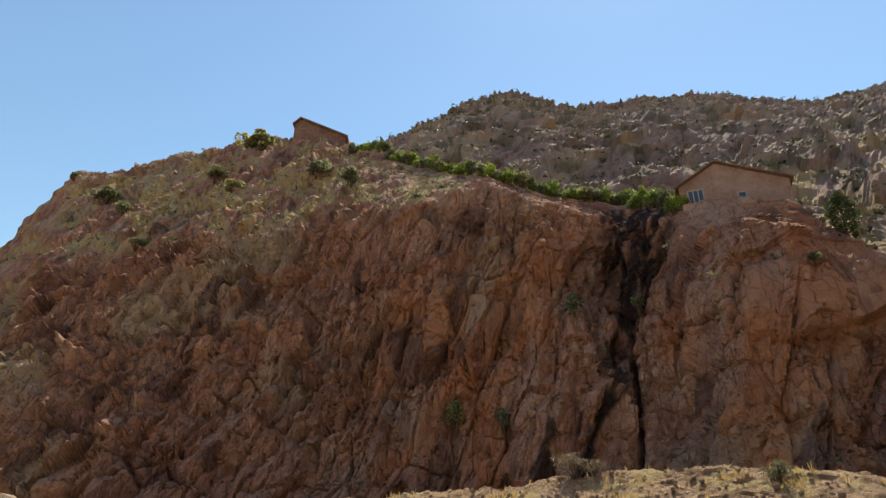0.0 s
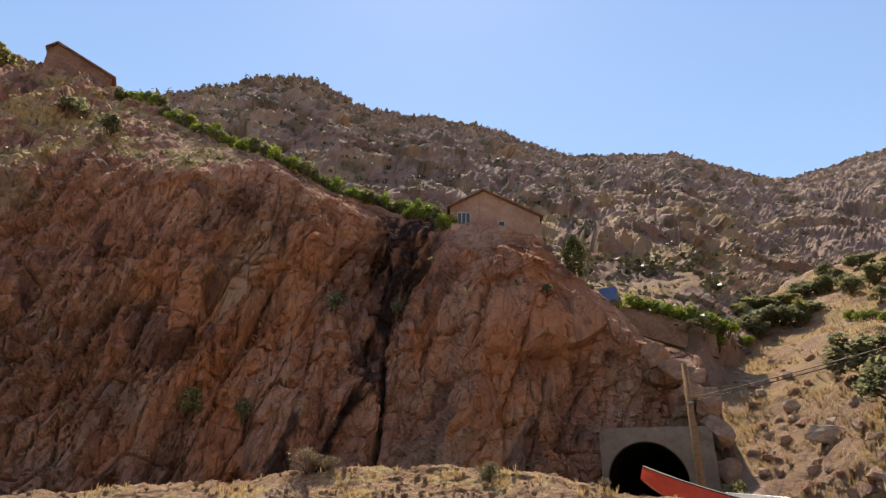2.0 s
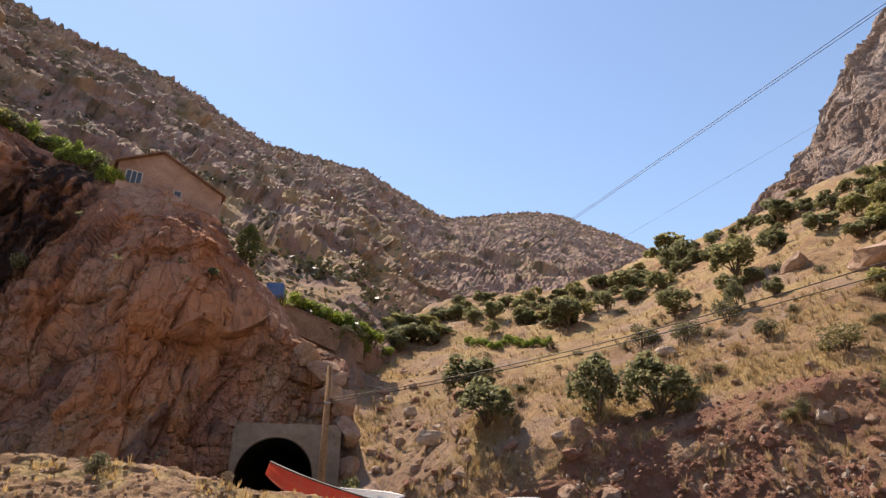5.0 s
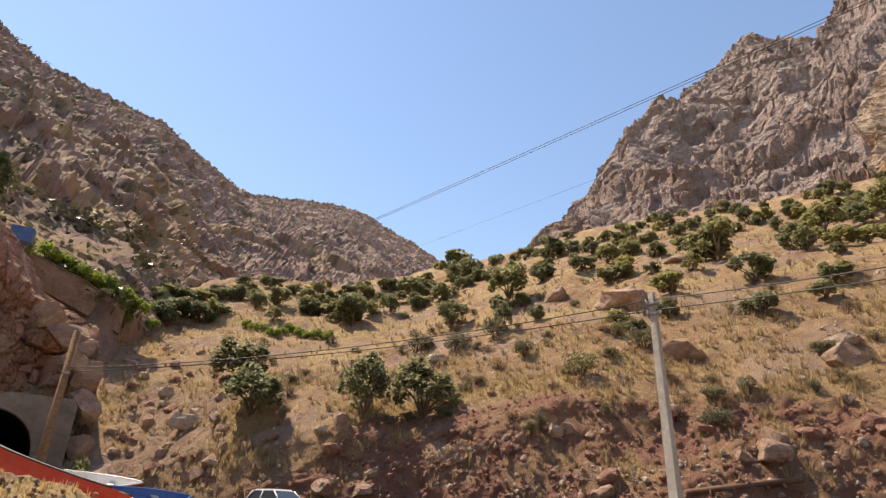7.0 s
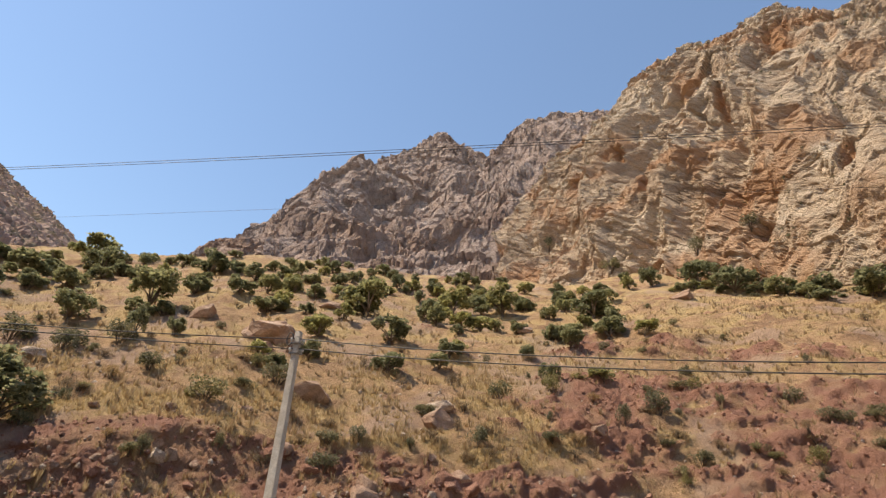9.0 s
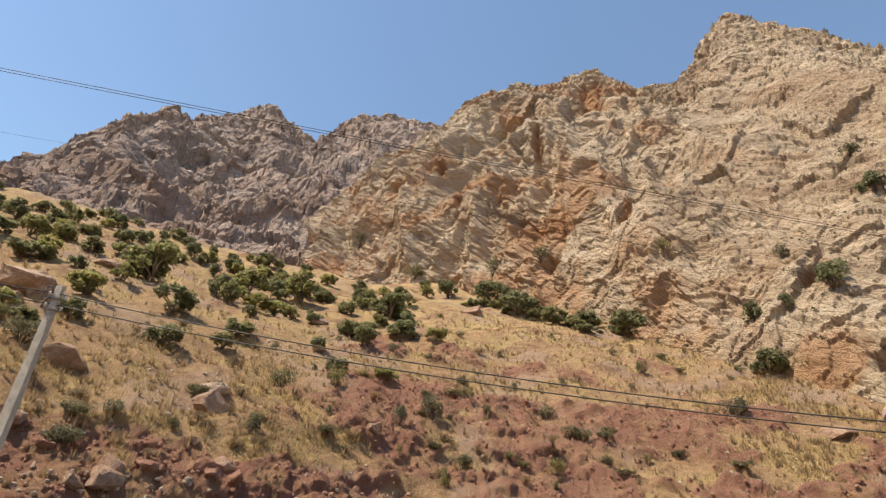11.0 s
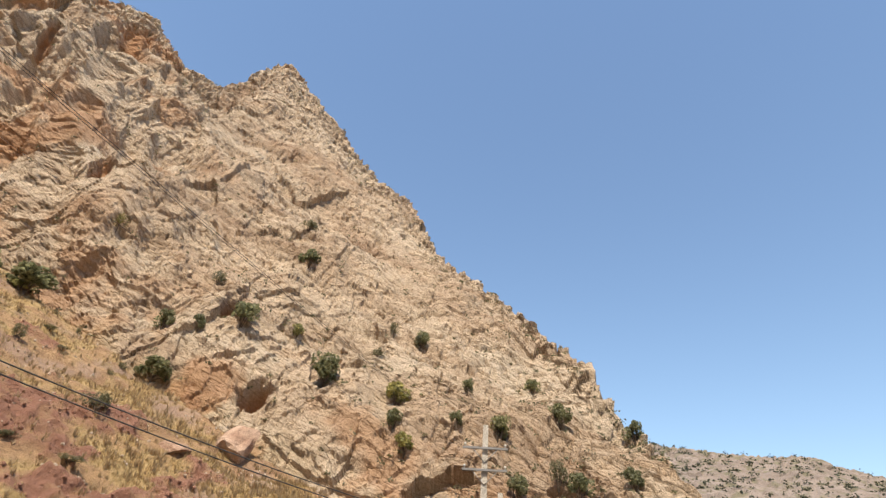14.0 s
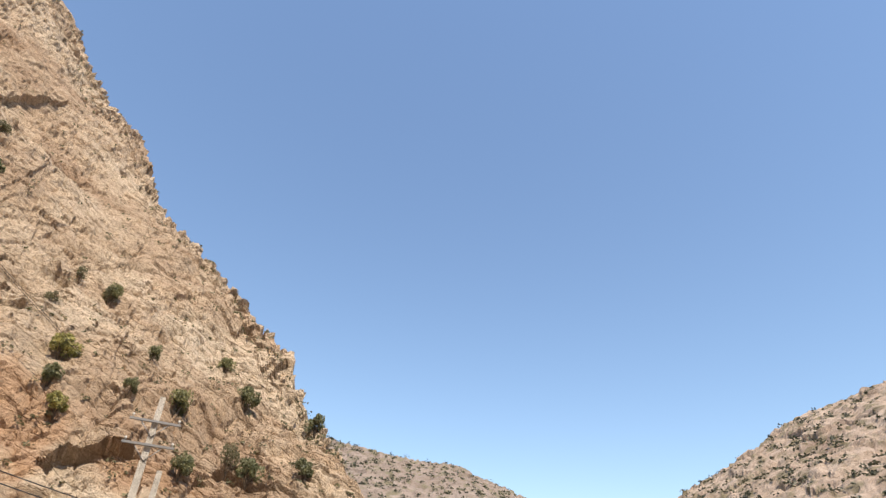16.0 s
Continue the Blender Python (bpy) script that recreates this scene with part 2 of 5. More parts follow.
def ridged(p, octaves=4, seed=0):
    total, amp = np.zeros(len(p)), 1.0
    for k in range(octaves):
        total += amp * (1 - 2 * np.abs(smooth_noise(p * 2.07 ** k, seed + k)))
        amp *= 0.5
    return total


def cells(p, seed=0):
    """Cellular noise: the gap to the next cell, the cell's random values, the way from its centre."""
    b = np.floor(p)
    n = len(p)
    f1, f2 = np.full(n, 9.0), np.full(n, 9.0)
    rnd, way = np.zeros((n, 3)), np.zeros((n, 3))
    for dx in (-1, 0, 1):
        for dy in (-1, 0, 1):
            for dz in (-1, 0, 1):
                c = b + np.array((dx, dy, dz))
                r = hashed(c, seed)
                v = p - c - r
                d = (v * v).sum(1)
                near = d < f1
                f2 = np.where(near, f1, np.minimum(f2, d))
                f1 = np.where(near, d, f1)
                rnd[near], way[near] = r[near], v[near]
    return np.sqrt(f2) - np.sqrt(f1), rnd, way


def blocks(p, size, seed, tilt=0.5, groove=0.25, width=0.09):
    """Broken rock: tilted plates with cracks between them, for blocks of that size in metres (x, y, z)."""
    q = p / np.array(size)
    gap, rnd, way = cells(q, seed)
    slope = hashed(np.floor(rnd * 4096), seed + 7) * 2 - 1
    h = (rnd[:, 0] - 0.5) + tilt * (slope * way).sum(1)
    return h - groove * np.clip(1 - gap / width, 0, 1), gap, rnd


def joints(p, axes, sizes, seed, tilt=0.6, groove=0.4, width=0.10, bend=0.25):
    """Jointed rock: blocks between three families of cracks, whose normals are the axes and whose spacings are the sizes."""
    u = np.stack([p @ (np.array(a) / np.linalg.norm(a)) / s for a, s in zip(axes, sizes)], 1)
    soft = 0.35 / max(sizes)
    u = u + bend * np.stack([fbm(p * soft, 2, seed + 20 + k) for k in range(3)], 1)
    b = np.floor(u)
    # every second row of blocks is shifted, as in broken ground
    u[:, 1] += 0.5 * (b[:, 0] % 2) + 0.3 * hashed(np.stack((b[:, 0], b[:, 2], 0 * b[:, 0]), 1), seed + 3)[:, 0]
    b = np.floor(u)
    f = u - b
    rnd = hashed(b, seed)
    slope = hashed(b, seed + 5) * 2 - 1
    h = (rnd[:, 0] - 0.5) + tilt * (slope * (f - 0.5)).sum(1)
    near = np.minimum(np.minimum(f[:, 0], 1 - f[:, 0]) * sizes[0], np.minimum(f[:, 1], 1 - f[:, 1]) * sizes[1])
    return h - groove * np.clip(1 - near / width, 0, 1) * (rnd[:, 1] > 0.35), rnd


LAND = {}


# ---- landforms ----
def grid_mesh(name, pts, cols, rows, material, keep=None, smooth=False, masks=()):
    """One sheet of quads over a grid of points, with named values on its corners for the material."""
    i = np.arange(cols * rows).reshape(cols, rows)
    quads = np.stack((i[:-1, :-1], i[1:, :-1], i[1:, 1:], i[:-1, 1:]), -1).reshape(-1, 4)
    if keep is not None:
        quads = quads[keep[quads].all(1)]
    me = bpy.data.meshes.new(name)
    me.vertices.add(len(pts))
    me.vertices.foreach_set("co", pts.astype(np.float32).ravel())
    me.loops.add(quads.size)
    me.loops.foreach_set("vertex_index", quads.astype(np.int32).ravel())
    me.polygons.add(len(quads))
    me.polygons.foreach_set("loop_start", np.arange(0, quads.size, 4, dtype=np.int32))
    me.polygons.foreach_set("use_smooth", np.full(len(quads), smooth))
    for key, values in masks:
        a = me.attributes.new(key, "FLOAT", "POINT")
        a.data.foreach_set("value", values.astype(np.float32))
    me.materials.append(material)
    me.update(calc_edges=True)
    LAND[name] = dict(p=pts, up=np.tile(np.linspace(0, 1, rows), cols), **dict(masks))
    return tagged(new(name, me), kind="structure")


def sheet(az, profile, step, rows):
    """A landform's plain surface: for bearings az, a profile of (distances, elevations seen from the valley floor, rows)."""
    a = np.arange(az[0], az[-1] + 1e-6, step)
    soft = max(3, int(1.2 / step))
    kern = np.hanning(soft + 2)[1:-1]
    kern /= kern.sum()

    def along(v):
        w = np.interp(np.concatenate((np.full(soft, a[0]), a, np.full(soft, a[-1]))), az, v)
        return np.convolve(w, kern, "same")[soft:-soft]
    ds = [along(d) for d, e in profile]
    zs = [along(d) * np.tan(np.radians(along(e))) + EYE[2] for d, e in profile]
    dd, zz = [], []
    for k in range(len(profile) - 1):
        s = np.linspace(0, 1, rows[k], endpoint=(k == len(profile) - 2))
        dd.append(ds[k][:, None] * (1 - s) + ds[k + 1][:, None] * s)
        zz.append(zs[k][:, None] * (1 - s) + zs[k + 1][:, None] * s)
    d, z = np.concatenate(dd, 1), np.concatenate(zz, 1)
    ar = np.radians(a)[:, None] + 0 * d
    p = np.stack((np.sin(ar) * d, np.cos(ar) * d, z), -1)
    return a, p


def outward(p):
    """Normals of a grid of points, towards the valley or up."""
    du, dv = np.gradient(p, axis=0), np.gradient(p, axis=1)
    n = np.cross(dv, du)
    n /= np.linalg.norm(n, axis=2, keepdims=True) + 1e-9
    if n[..., 2].mean() < 0:
        n = -n
    for ax in (0, 1):
        n = (n + np.roll(n, 1, ax) + np.roll(n, -1, ax)) / 3
    n[:, :1], n[:, -1:] = n[:, 1:2], n[:, -2:-1]
    n[:1], n[-1:] = n[1:2], n[-2:-1]
    return n / (np.linalg.norm(n, axis=2, keepdims=True) + 1e-9)


def lined(v, lo, hi):
    return np.clip((v - lo) / (hi - lo), 0, 1)

# ---- valley floor ----
def build_ground():
    rings = np.concatenate((np.linspace(0.0, 60, 40), np.geomspace(70, 4500, 40)))
    a = np.radians(np.arange(0, 361, 4.0))
    p = np.stack((np.sin(a)[:, None] * rings, np.cos(a)[:, None] * rings, 0 * a[:, None] + 0 * rings), -1)
    q = p.reshape(-1, 3)
    q[:, 2] = 0.05 * fbm(q * (0.3, 0.3, 1), 3, 5) * (np.hypot(q[:, 0], q[:, 1]) < 60)
    ob = grid_mesh("ground", q, len(a), len(rings), M_GROUND, smooth=True)
    return tagged(ob, "gravel floor of a rocky valley, coloured pale to bounce light", "ground")


# portal of the road tunnel: its foot, its way along the face, its way into the hill
P_LEFT, P_RIGHT = np.array((30.3, 38.5)), np.array((36.2, 33.05))
P_ALONG = (P_RIGHT - P_LEFT) / np.linalg.norm(P_RIGHT - P_LEFT)
P_IN = np.array((-P_ALONG[1], P_ALONG[0]))
P_WIDE = float(np.linalg.norm(P_RIGHT - P_LEFT))
ARCH_X, ARCH_R, ARCH_Z, PORTAL_TOP = 3.25, 2.85, 4.25, 8.1


def build_red_cliff():
    az = [-62, -50, -39, -35.5, -30, -24, -16.3, -8, -0.5, 5, 13.7, 17.5, 22.4, 26.0, 29.5, 34, 36, 40.3, 42.6, 44.8, 47.8, 48.7]
    base = [68, 63, 57, 55, 52, 50.5, 49.5, 48.5, 47.5, 47, 46, 47.5, 46, 43, 42, 44, 46, 50, 51, 51.5, 51, 51]
    brow = [95, 88, 84, 80, 76, 70, 65, 60, 57, 57, 56, 59, 57.5, 52, 51, 52, 52, 53, 53.5, 53.5, 52.5, 52]
    brow_e = [8, 10, 13, 17, 20, 22.5, 24.5, 27, 29.0, 29.8, 27.4, 26, 25.6, 23.5, 23.5, 22.5, 20, 17, 14.4, 13.2, 11.6, 1]
    top = [130, 120, 112, 106, 100, 95, 90, 80, 68, 62, 60, 62, 60, 56, 55, 55, 54.5, 55, 55.5, 55.5, 53.5, 52.5]
    top_e = [12, 14, 18.5, 25.5, 28, 31, 33.6, 33.2, 31.6, 30.9, 28.6, 27.6, 27.2, 26.8, 26.6, 25.0, 22.3, 18.7, 16.0, 14.6, 13.0, 2]
    back = [d + 30 for d in top]
    back_e = [math.degrees(math.atan((d * math.tan(radians(e)) - (0.6 if a > -12 else 9.0)) / (d + 30))) for a, d, e in zip(az, top, top_e)]
    rows = (300, 90, 24)
    a, p = sheet(az, [(base, [-2.5] * len(az)), (brow, brow_e), (top, top_e), (back, back_e)], 0.15, rows)
    n = outward(p)
    cols, r = p.shape[:2]
    q, nn = p.reshape(-1, 3), n.reshape(-1, 3)
    aa = np.repeat(a, r)
    # slanting joints: the rock is broken along planes that lean over to the right
    w = q + 0.5 * np.stack([fbm(q * 0.12, 3, 40 + k) for k in range(3)], 1)
    slant = ((0.90, 0.1, -0.42), (0.30, 0.25, 0.92), (0.1, 1.0, 0.15))
    upright = ((1.0, 0.15, -0.12), (-0.35, 0.2, 0.93), (0.1, 1.0, 0.1))
    lean = w.copy()
    lean[:, 0] -= (0.18 + 0.3 * (1 - lined(aa, -22, -4))) * w[:, 2]
    big, gap1, rnd1 = blocks(lean, (9, 9, 20), 3, 0.9, 0.10, 0.02)
    mid, rnd2 = joints(w, slant, (3.4, 8.5, 4.0), 11, 0.7, 0.75, 0.20, 0.5)
    low, rnd3 = joints(w, upright, (1.5, 3.6, 2.2), 17, 0.7, 0.6, 0.13, 0.5)
    tiny, rnd4 = joints(w, slant, (0.55, 1.1, 0.8), 23, 0.8, 0.5, 0.06, 0.5)
    patch = lined(fbm(q * 0.1, 3, 61), -0.25, 0.3)
    rough = 1 + 0.45 * (1 - lined(aa, -18, -2))
    ribbed = lean * (1, 1, 0.3)
    calm = 1 - 0.45 * lined(aa, 22, 25)
    chips, _, rnd5 = blocks(lean, (1.5, 1.5, 3.8), 29, 1.0, 0.25, 0.06)
    h = 1.2 * big + rough * 0.85 * mid + rough * 0.8 * low * (0.4 + 0.6 * patch) + 0.36 * tiny * (0.35 + 0.65 * patch)
    h += calm * (1.1 * ridged(ribbed * 0.13, 4, 60) - 0.5) + 0.65 * fbm(ribbed * 0.5, 4, 80) + calm * 0.5 * chips + 0.12 * fbm(q * 1.6, 3, 84)
    # the wet gully under the terrace, running down to the left
    el = np.degrees(np.arctan2(q[:, 2] - EYE[2], np.hypot(q[:, 0], q[:, 1])))
    line = np.interp(el, [5, 12, 18, 22, 27], [13.0, 16.4, 18.6, 19.3, 20.6]) + 0.5 * fbm(q * 0.25, 2, 90)
    broad = np.interp(el, [5, 12, 18, 22, 27], [0.6, 0.8, 1.5, 2.9, 3.5])
    gully = np.exp(-((aa - line) / (broad + 0.5)) ** 2)
    crack = np.exp(-((aa - 18.1 - 0.4 * fbm(q * 0.3, 2, 91)) / 0.33) ** 2) * (1 - lined(el, 13, 16))
    h -= 0.35 * gully + 1.2 * crack
    rows_at = np.tile(np.arange(r), cols)
    h *= 1 - 0.8 * lined(rows_at, rows[0] - 50, rows[0] + 30) * lined(aa, -14, -2)
    h *= 1 - 0.6 * lined(aa, 37, 40) * (1 - lined(aa, 45.5, 47)) * (1 - lined(q[:, 2], 8, 11))
    h = np.where(aa > 20, np.minimum(h, 1.2), h)
    upper = lined(rows_at, rows[0] - 5, rows[0] + 10)
    h *= 1 - 0.45 * upper * (aa < 0)
    out = q + nn * h[:, None]
    out[:, 2] += 0.3 * upper * fbm(q * 0.3, 3, 22) * (aa < 0)
    # opening of the tunnel
    rel = out[:, :2] - P_LEFT
    along, depth = rel @ P_ALONG, rel @ P_IN
    inside = (np.abs(along - ARCH_X) < ARCH_R + 0.2) & (out[:, 2] < ARCH_Z + ARCH_R + 0.2) & (depth > -6) & (depth < 20)
    push = (along > -0.6) & (along < P_WIDE + 0.4) & (out[:, 2] < PORTAL_TOP + 0.1) & (depth < 0.5)
    out[push, :2] += (0.5 - depth[push])[:, None] * P_IN
    fall = lined(fbm(lean * (0.9, 0.9, 0.07), 4, 31), -0.45, 0.1)
    stain = np.exp(-((aa - line) / (broad * 1.1)) ** 6) * (0.12 + 0.88 * fall) * (el < 27.0 + 0.6 * fbm(q * 0.8, 2, 33))
    run = np.interp(el, [3, 8, 13, 18], [9.0, 12.5, 16.5, 18.6])
    spill = np.exp(-((aa - run) / 2.6) ** 4) * lined(fbm(lean * (0.9, 0.9, 0.10), 4, 34), 0.05, 0.3) * (1 - lined(el, 15, 19)) * 0.85
    stain = np.clip(np.maximum(np.maximum(stain, spill), crack * 0.9), 0, 0.96)
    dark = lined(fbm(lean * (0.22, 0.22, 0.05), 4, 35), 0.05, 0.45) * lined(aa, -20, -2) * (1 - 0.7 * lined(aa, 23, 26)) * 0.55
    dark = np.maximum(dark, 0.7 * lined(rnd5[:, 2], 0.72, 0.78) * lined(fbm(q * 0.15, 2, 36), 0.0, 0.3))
    dry = lined(fbm(q * 0.2, 4, 51, 0.6), -0.12, 0.25) * upper * (aa < 2) * 0.9
    # pale patches, stronger to the left: grazing sunlight there is put into the colour
    pale = lined(fbm(q * 0.09, 3, 54), 0.1, 0.5) * (0.45 + 0.35 * (1 - lined(aa, -20, -6)))
    pale = np.maximum(pale, lined(aa, 40, 45) * lined(fbm(q * 0.3, 3, 56), -0.1, 0.4) * 0.8)
    ochre = lined(fbm(lean * (0.14, 0.14, 0.05), 4, 57, 0.6), 0.0, 0.35) * lined(aa, -12, 0) * (1 - 0.6 * lined(el, 20, 27)) * 0.6
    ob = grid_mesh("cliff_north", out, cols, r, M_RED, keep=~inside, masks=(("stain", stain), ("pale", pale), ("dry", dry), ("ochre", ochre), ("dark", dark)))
    return tagged(ob, "shaded red-brown fractured rock cliff with dark water stains", "cliff")


def mountain(name, az, profile, step, rows, material, scale, amp, seed, label, extra=None, axes=((0.8, 0.5, -0.3), (0.2, 0.3, 0.93), (-0.5, 0.85, 0.1)), crumple=0.4, jag=0.4, chip=0.15, slab=0.34):
    a, p = sheet(az, profile, step, rows)
    n = outward(p)
    cols, r = p.shape[:2]
    q, nn = p.reshape(-1, 3), n.reshape(-1, 3)
    aa, rr = np.repeat(a, r), np.tile(np.arange(r), cols)
    w = q + 0.12 * scale * np.stack([fbm(q / scale * 0.8, 2, seed + 40 + k) for k in range(3)], 1)
    big, _, _ = blocks(w, (scale, scale, scale * 1.5), seed, 0.9, 0.06, 0.03)
    t = scale * 0.3
    mid, _ = joints(w, axes, (t, t * 1.7, t), seed + 1, 0.8, 0.35, 0.08 * t, 0.6)
    t = scale * 0.1
    small, _ = joints(w, axes, (t, t * 1.7, t), seed + 2, 0.9, 0.4, 0.10 * t, 0.6)
    h = amp * (0.6 * big + slab * mid + chip * small + crumple * (ridged(q / scale * 0.5, 3, seed + 5) - 0.4) + 0.3 * fbm(q / scale * 2.5, 3, seed + 9) + 0.08 * fbm(q / scale * 12, 2, seed + 14))
    top = lined(rr, sum(rows[:-1]) - rows[-2] * 0.35, sum(rows[:-1]))
    h = h * (1 - 0.7 * top) + amp * jag * top * (small + 0.7 * mid + 0.3 * fbm(q / scale * 5, 3, seed + 12))
    masks = []
    if extra:
        h, masks = extra(q, nn, aa, rr, h)
    out = q + nn * h[:, None]
    ob = grid_mesh(name, out, cols, r, material, masks=masks)
    return tagged(ob, label, "mountain")


def build_left_mountain():
    az = [-25, -6, -0.5, 2.7, 6.8, 15, 24, 28.7, 37, 48, 57.4, 63, 66.5, 69.7, 76.4, 88]
    n = len(az)
    top = [330, 330, 335, 340, 340, 370, 410, 440, 500, 600, 780, 840, 850, 860, 880, 900]
    top_e = [26, 34.3, 36.4, 38.2, 38.8, 36.8, 36.4, 35.7, 32.6, 31.3, 26.9, 27.4, 27.3, 26.7, 23.4, 17]
    base = list(np.interp(az, [-25, 25, 34, 42, 50, 60, 90], [100, 85, 70, 62, 62, 110, 240]))
    base_e = list(np.interp(az, [-25, 20, 34, 42, 50, 60, 90], [14, 14, 10, 6, 3, 8, 12]))
    shelf = [d + 4.5 for d in base]
    shelf_e = list(np.interp(az, [-25, 20, 34, 42, 50, 60, 90], [20, 20, 20, 17.9, 14.1, 12, 14]))
    mid = list(np.interp(az, [-25, 25, 34, 42, 50, 57, 75, 90], [150, 160, 150, 140, 150, 260, 350, 400]))
    mid_e = list(np.interp(az, [-25, 25, 34, 42, 50, 57, 75, 90], [27, 27, 24.5, 22.5, 20.5, 20, 18, 14]))
    back, back_e = [d * 1.4 for d in top], [e * 0.55 for e in top_e]

    def extra(q, nn, aa, rr, h):
        fade = 1 - 0.8 * (1 - lined(rr, 5, 120))
        talus = np.exp(-((lined(rr, 70, 210) - 0.25) / 0.3) ** 2) * lined(aa, 30, 36) * (1 - lined(aa, 50, 60))
        dry = np.clip(lined(fbm(q * 0.03, 5, 71, 0.6), 0.1, 0.5) * 0.45 + talus * lined(fbm(q * 0.06, 4, 72), -0.25, 0.25) * 0.9, 0, 1)
        scrub = lined(fbm(q * 0.09, 4, 73), 0.15, 0.35) * 0.55
        return h * fade, (("dry", dry), ("scrub", scrub))
    return mountain("mountain_north", az, [(base, base_e), (shelf, shelf_e), (mid, mid_e), (top, top_e), (back, back_e)], 0.18, (10, 100, 190, 8), M_MTN, 26, 5.2, 100,
                    "brown rocky mountainside with dry grass and scattered scrub", extra, crumple=1.0, jag=0.75)


def build_grey_mountain():
    az = [82.5, 86.6, 92.4, 97.0, 101.9, 104, 111.5, 116.8, 121.4, 125, 131, 140, 155]
    top = [420, 420, 420, 430, 440, 440, 430, 440, 520, 520, 520, 520, 520]
    top_e = [14, 19, 26.2, 32.7, 35.9, 35.4, 39.3, 37.0, 40.3, 40.9, 40.4, 37, 30]
    k = len(az)
    mid, mid_e = [290] * k, list(np.interp(az, [80, 91, 105, 125, 155], [14, 22, 27, 29, 24]))

    def extra(q, nn, aa, rr, h):
        u = q.copy()
        u[:, 2] *= 0.22
        h = h + 11 * ridged(u * 0.012, 3, 77) * lined(rr, 20, 110) * (1 - 0.8 * lined(rr, 230, 300))
        ochre = lined(fbm(q * 0.02, 4, 76), 0.0, 0.4) * (1 - lined(q[:, 2], 90, 190)) * 0.8
        return h, (("ochre", ochre),)
    return mountain("mountain_east", az, [([170] * k, [16] * k), (mid, mid_e), (top, top_e), ([700] * k, [12] * k)], 0.16, (90, 210, 8), M_GREY, 44, 7.5, 200,
                    "pale grey jagged rock peaks in hazy sunlight", extra, crumple=0.9, chip=0.22)


# overhung hollows in the tan cliff: bearing, elevation, width, height in degrees from the valley floor
HOLLOWS = [(145.7, 26.1, 2.6, 1.6), (168.6, 21.0, 2.0, 1.5), (153.6, 28.4, 1.6, 2.7), (178.3, 31.0, 2.3, 1.3), (172.8, 14.8, 3.1, 2.2), (146.9, 32.6, 1.9, 2.6),
           (150.2, 40.6, 2.8, 3.1), (133.2, 34.6, 1.4, 1.5), (144.0, 36.9, 1.3, 2.3), (135.4, 31.4, 1.1, 2.0), (146.5, 31.4, 0.7, 1.8)]


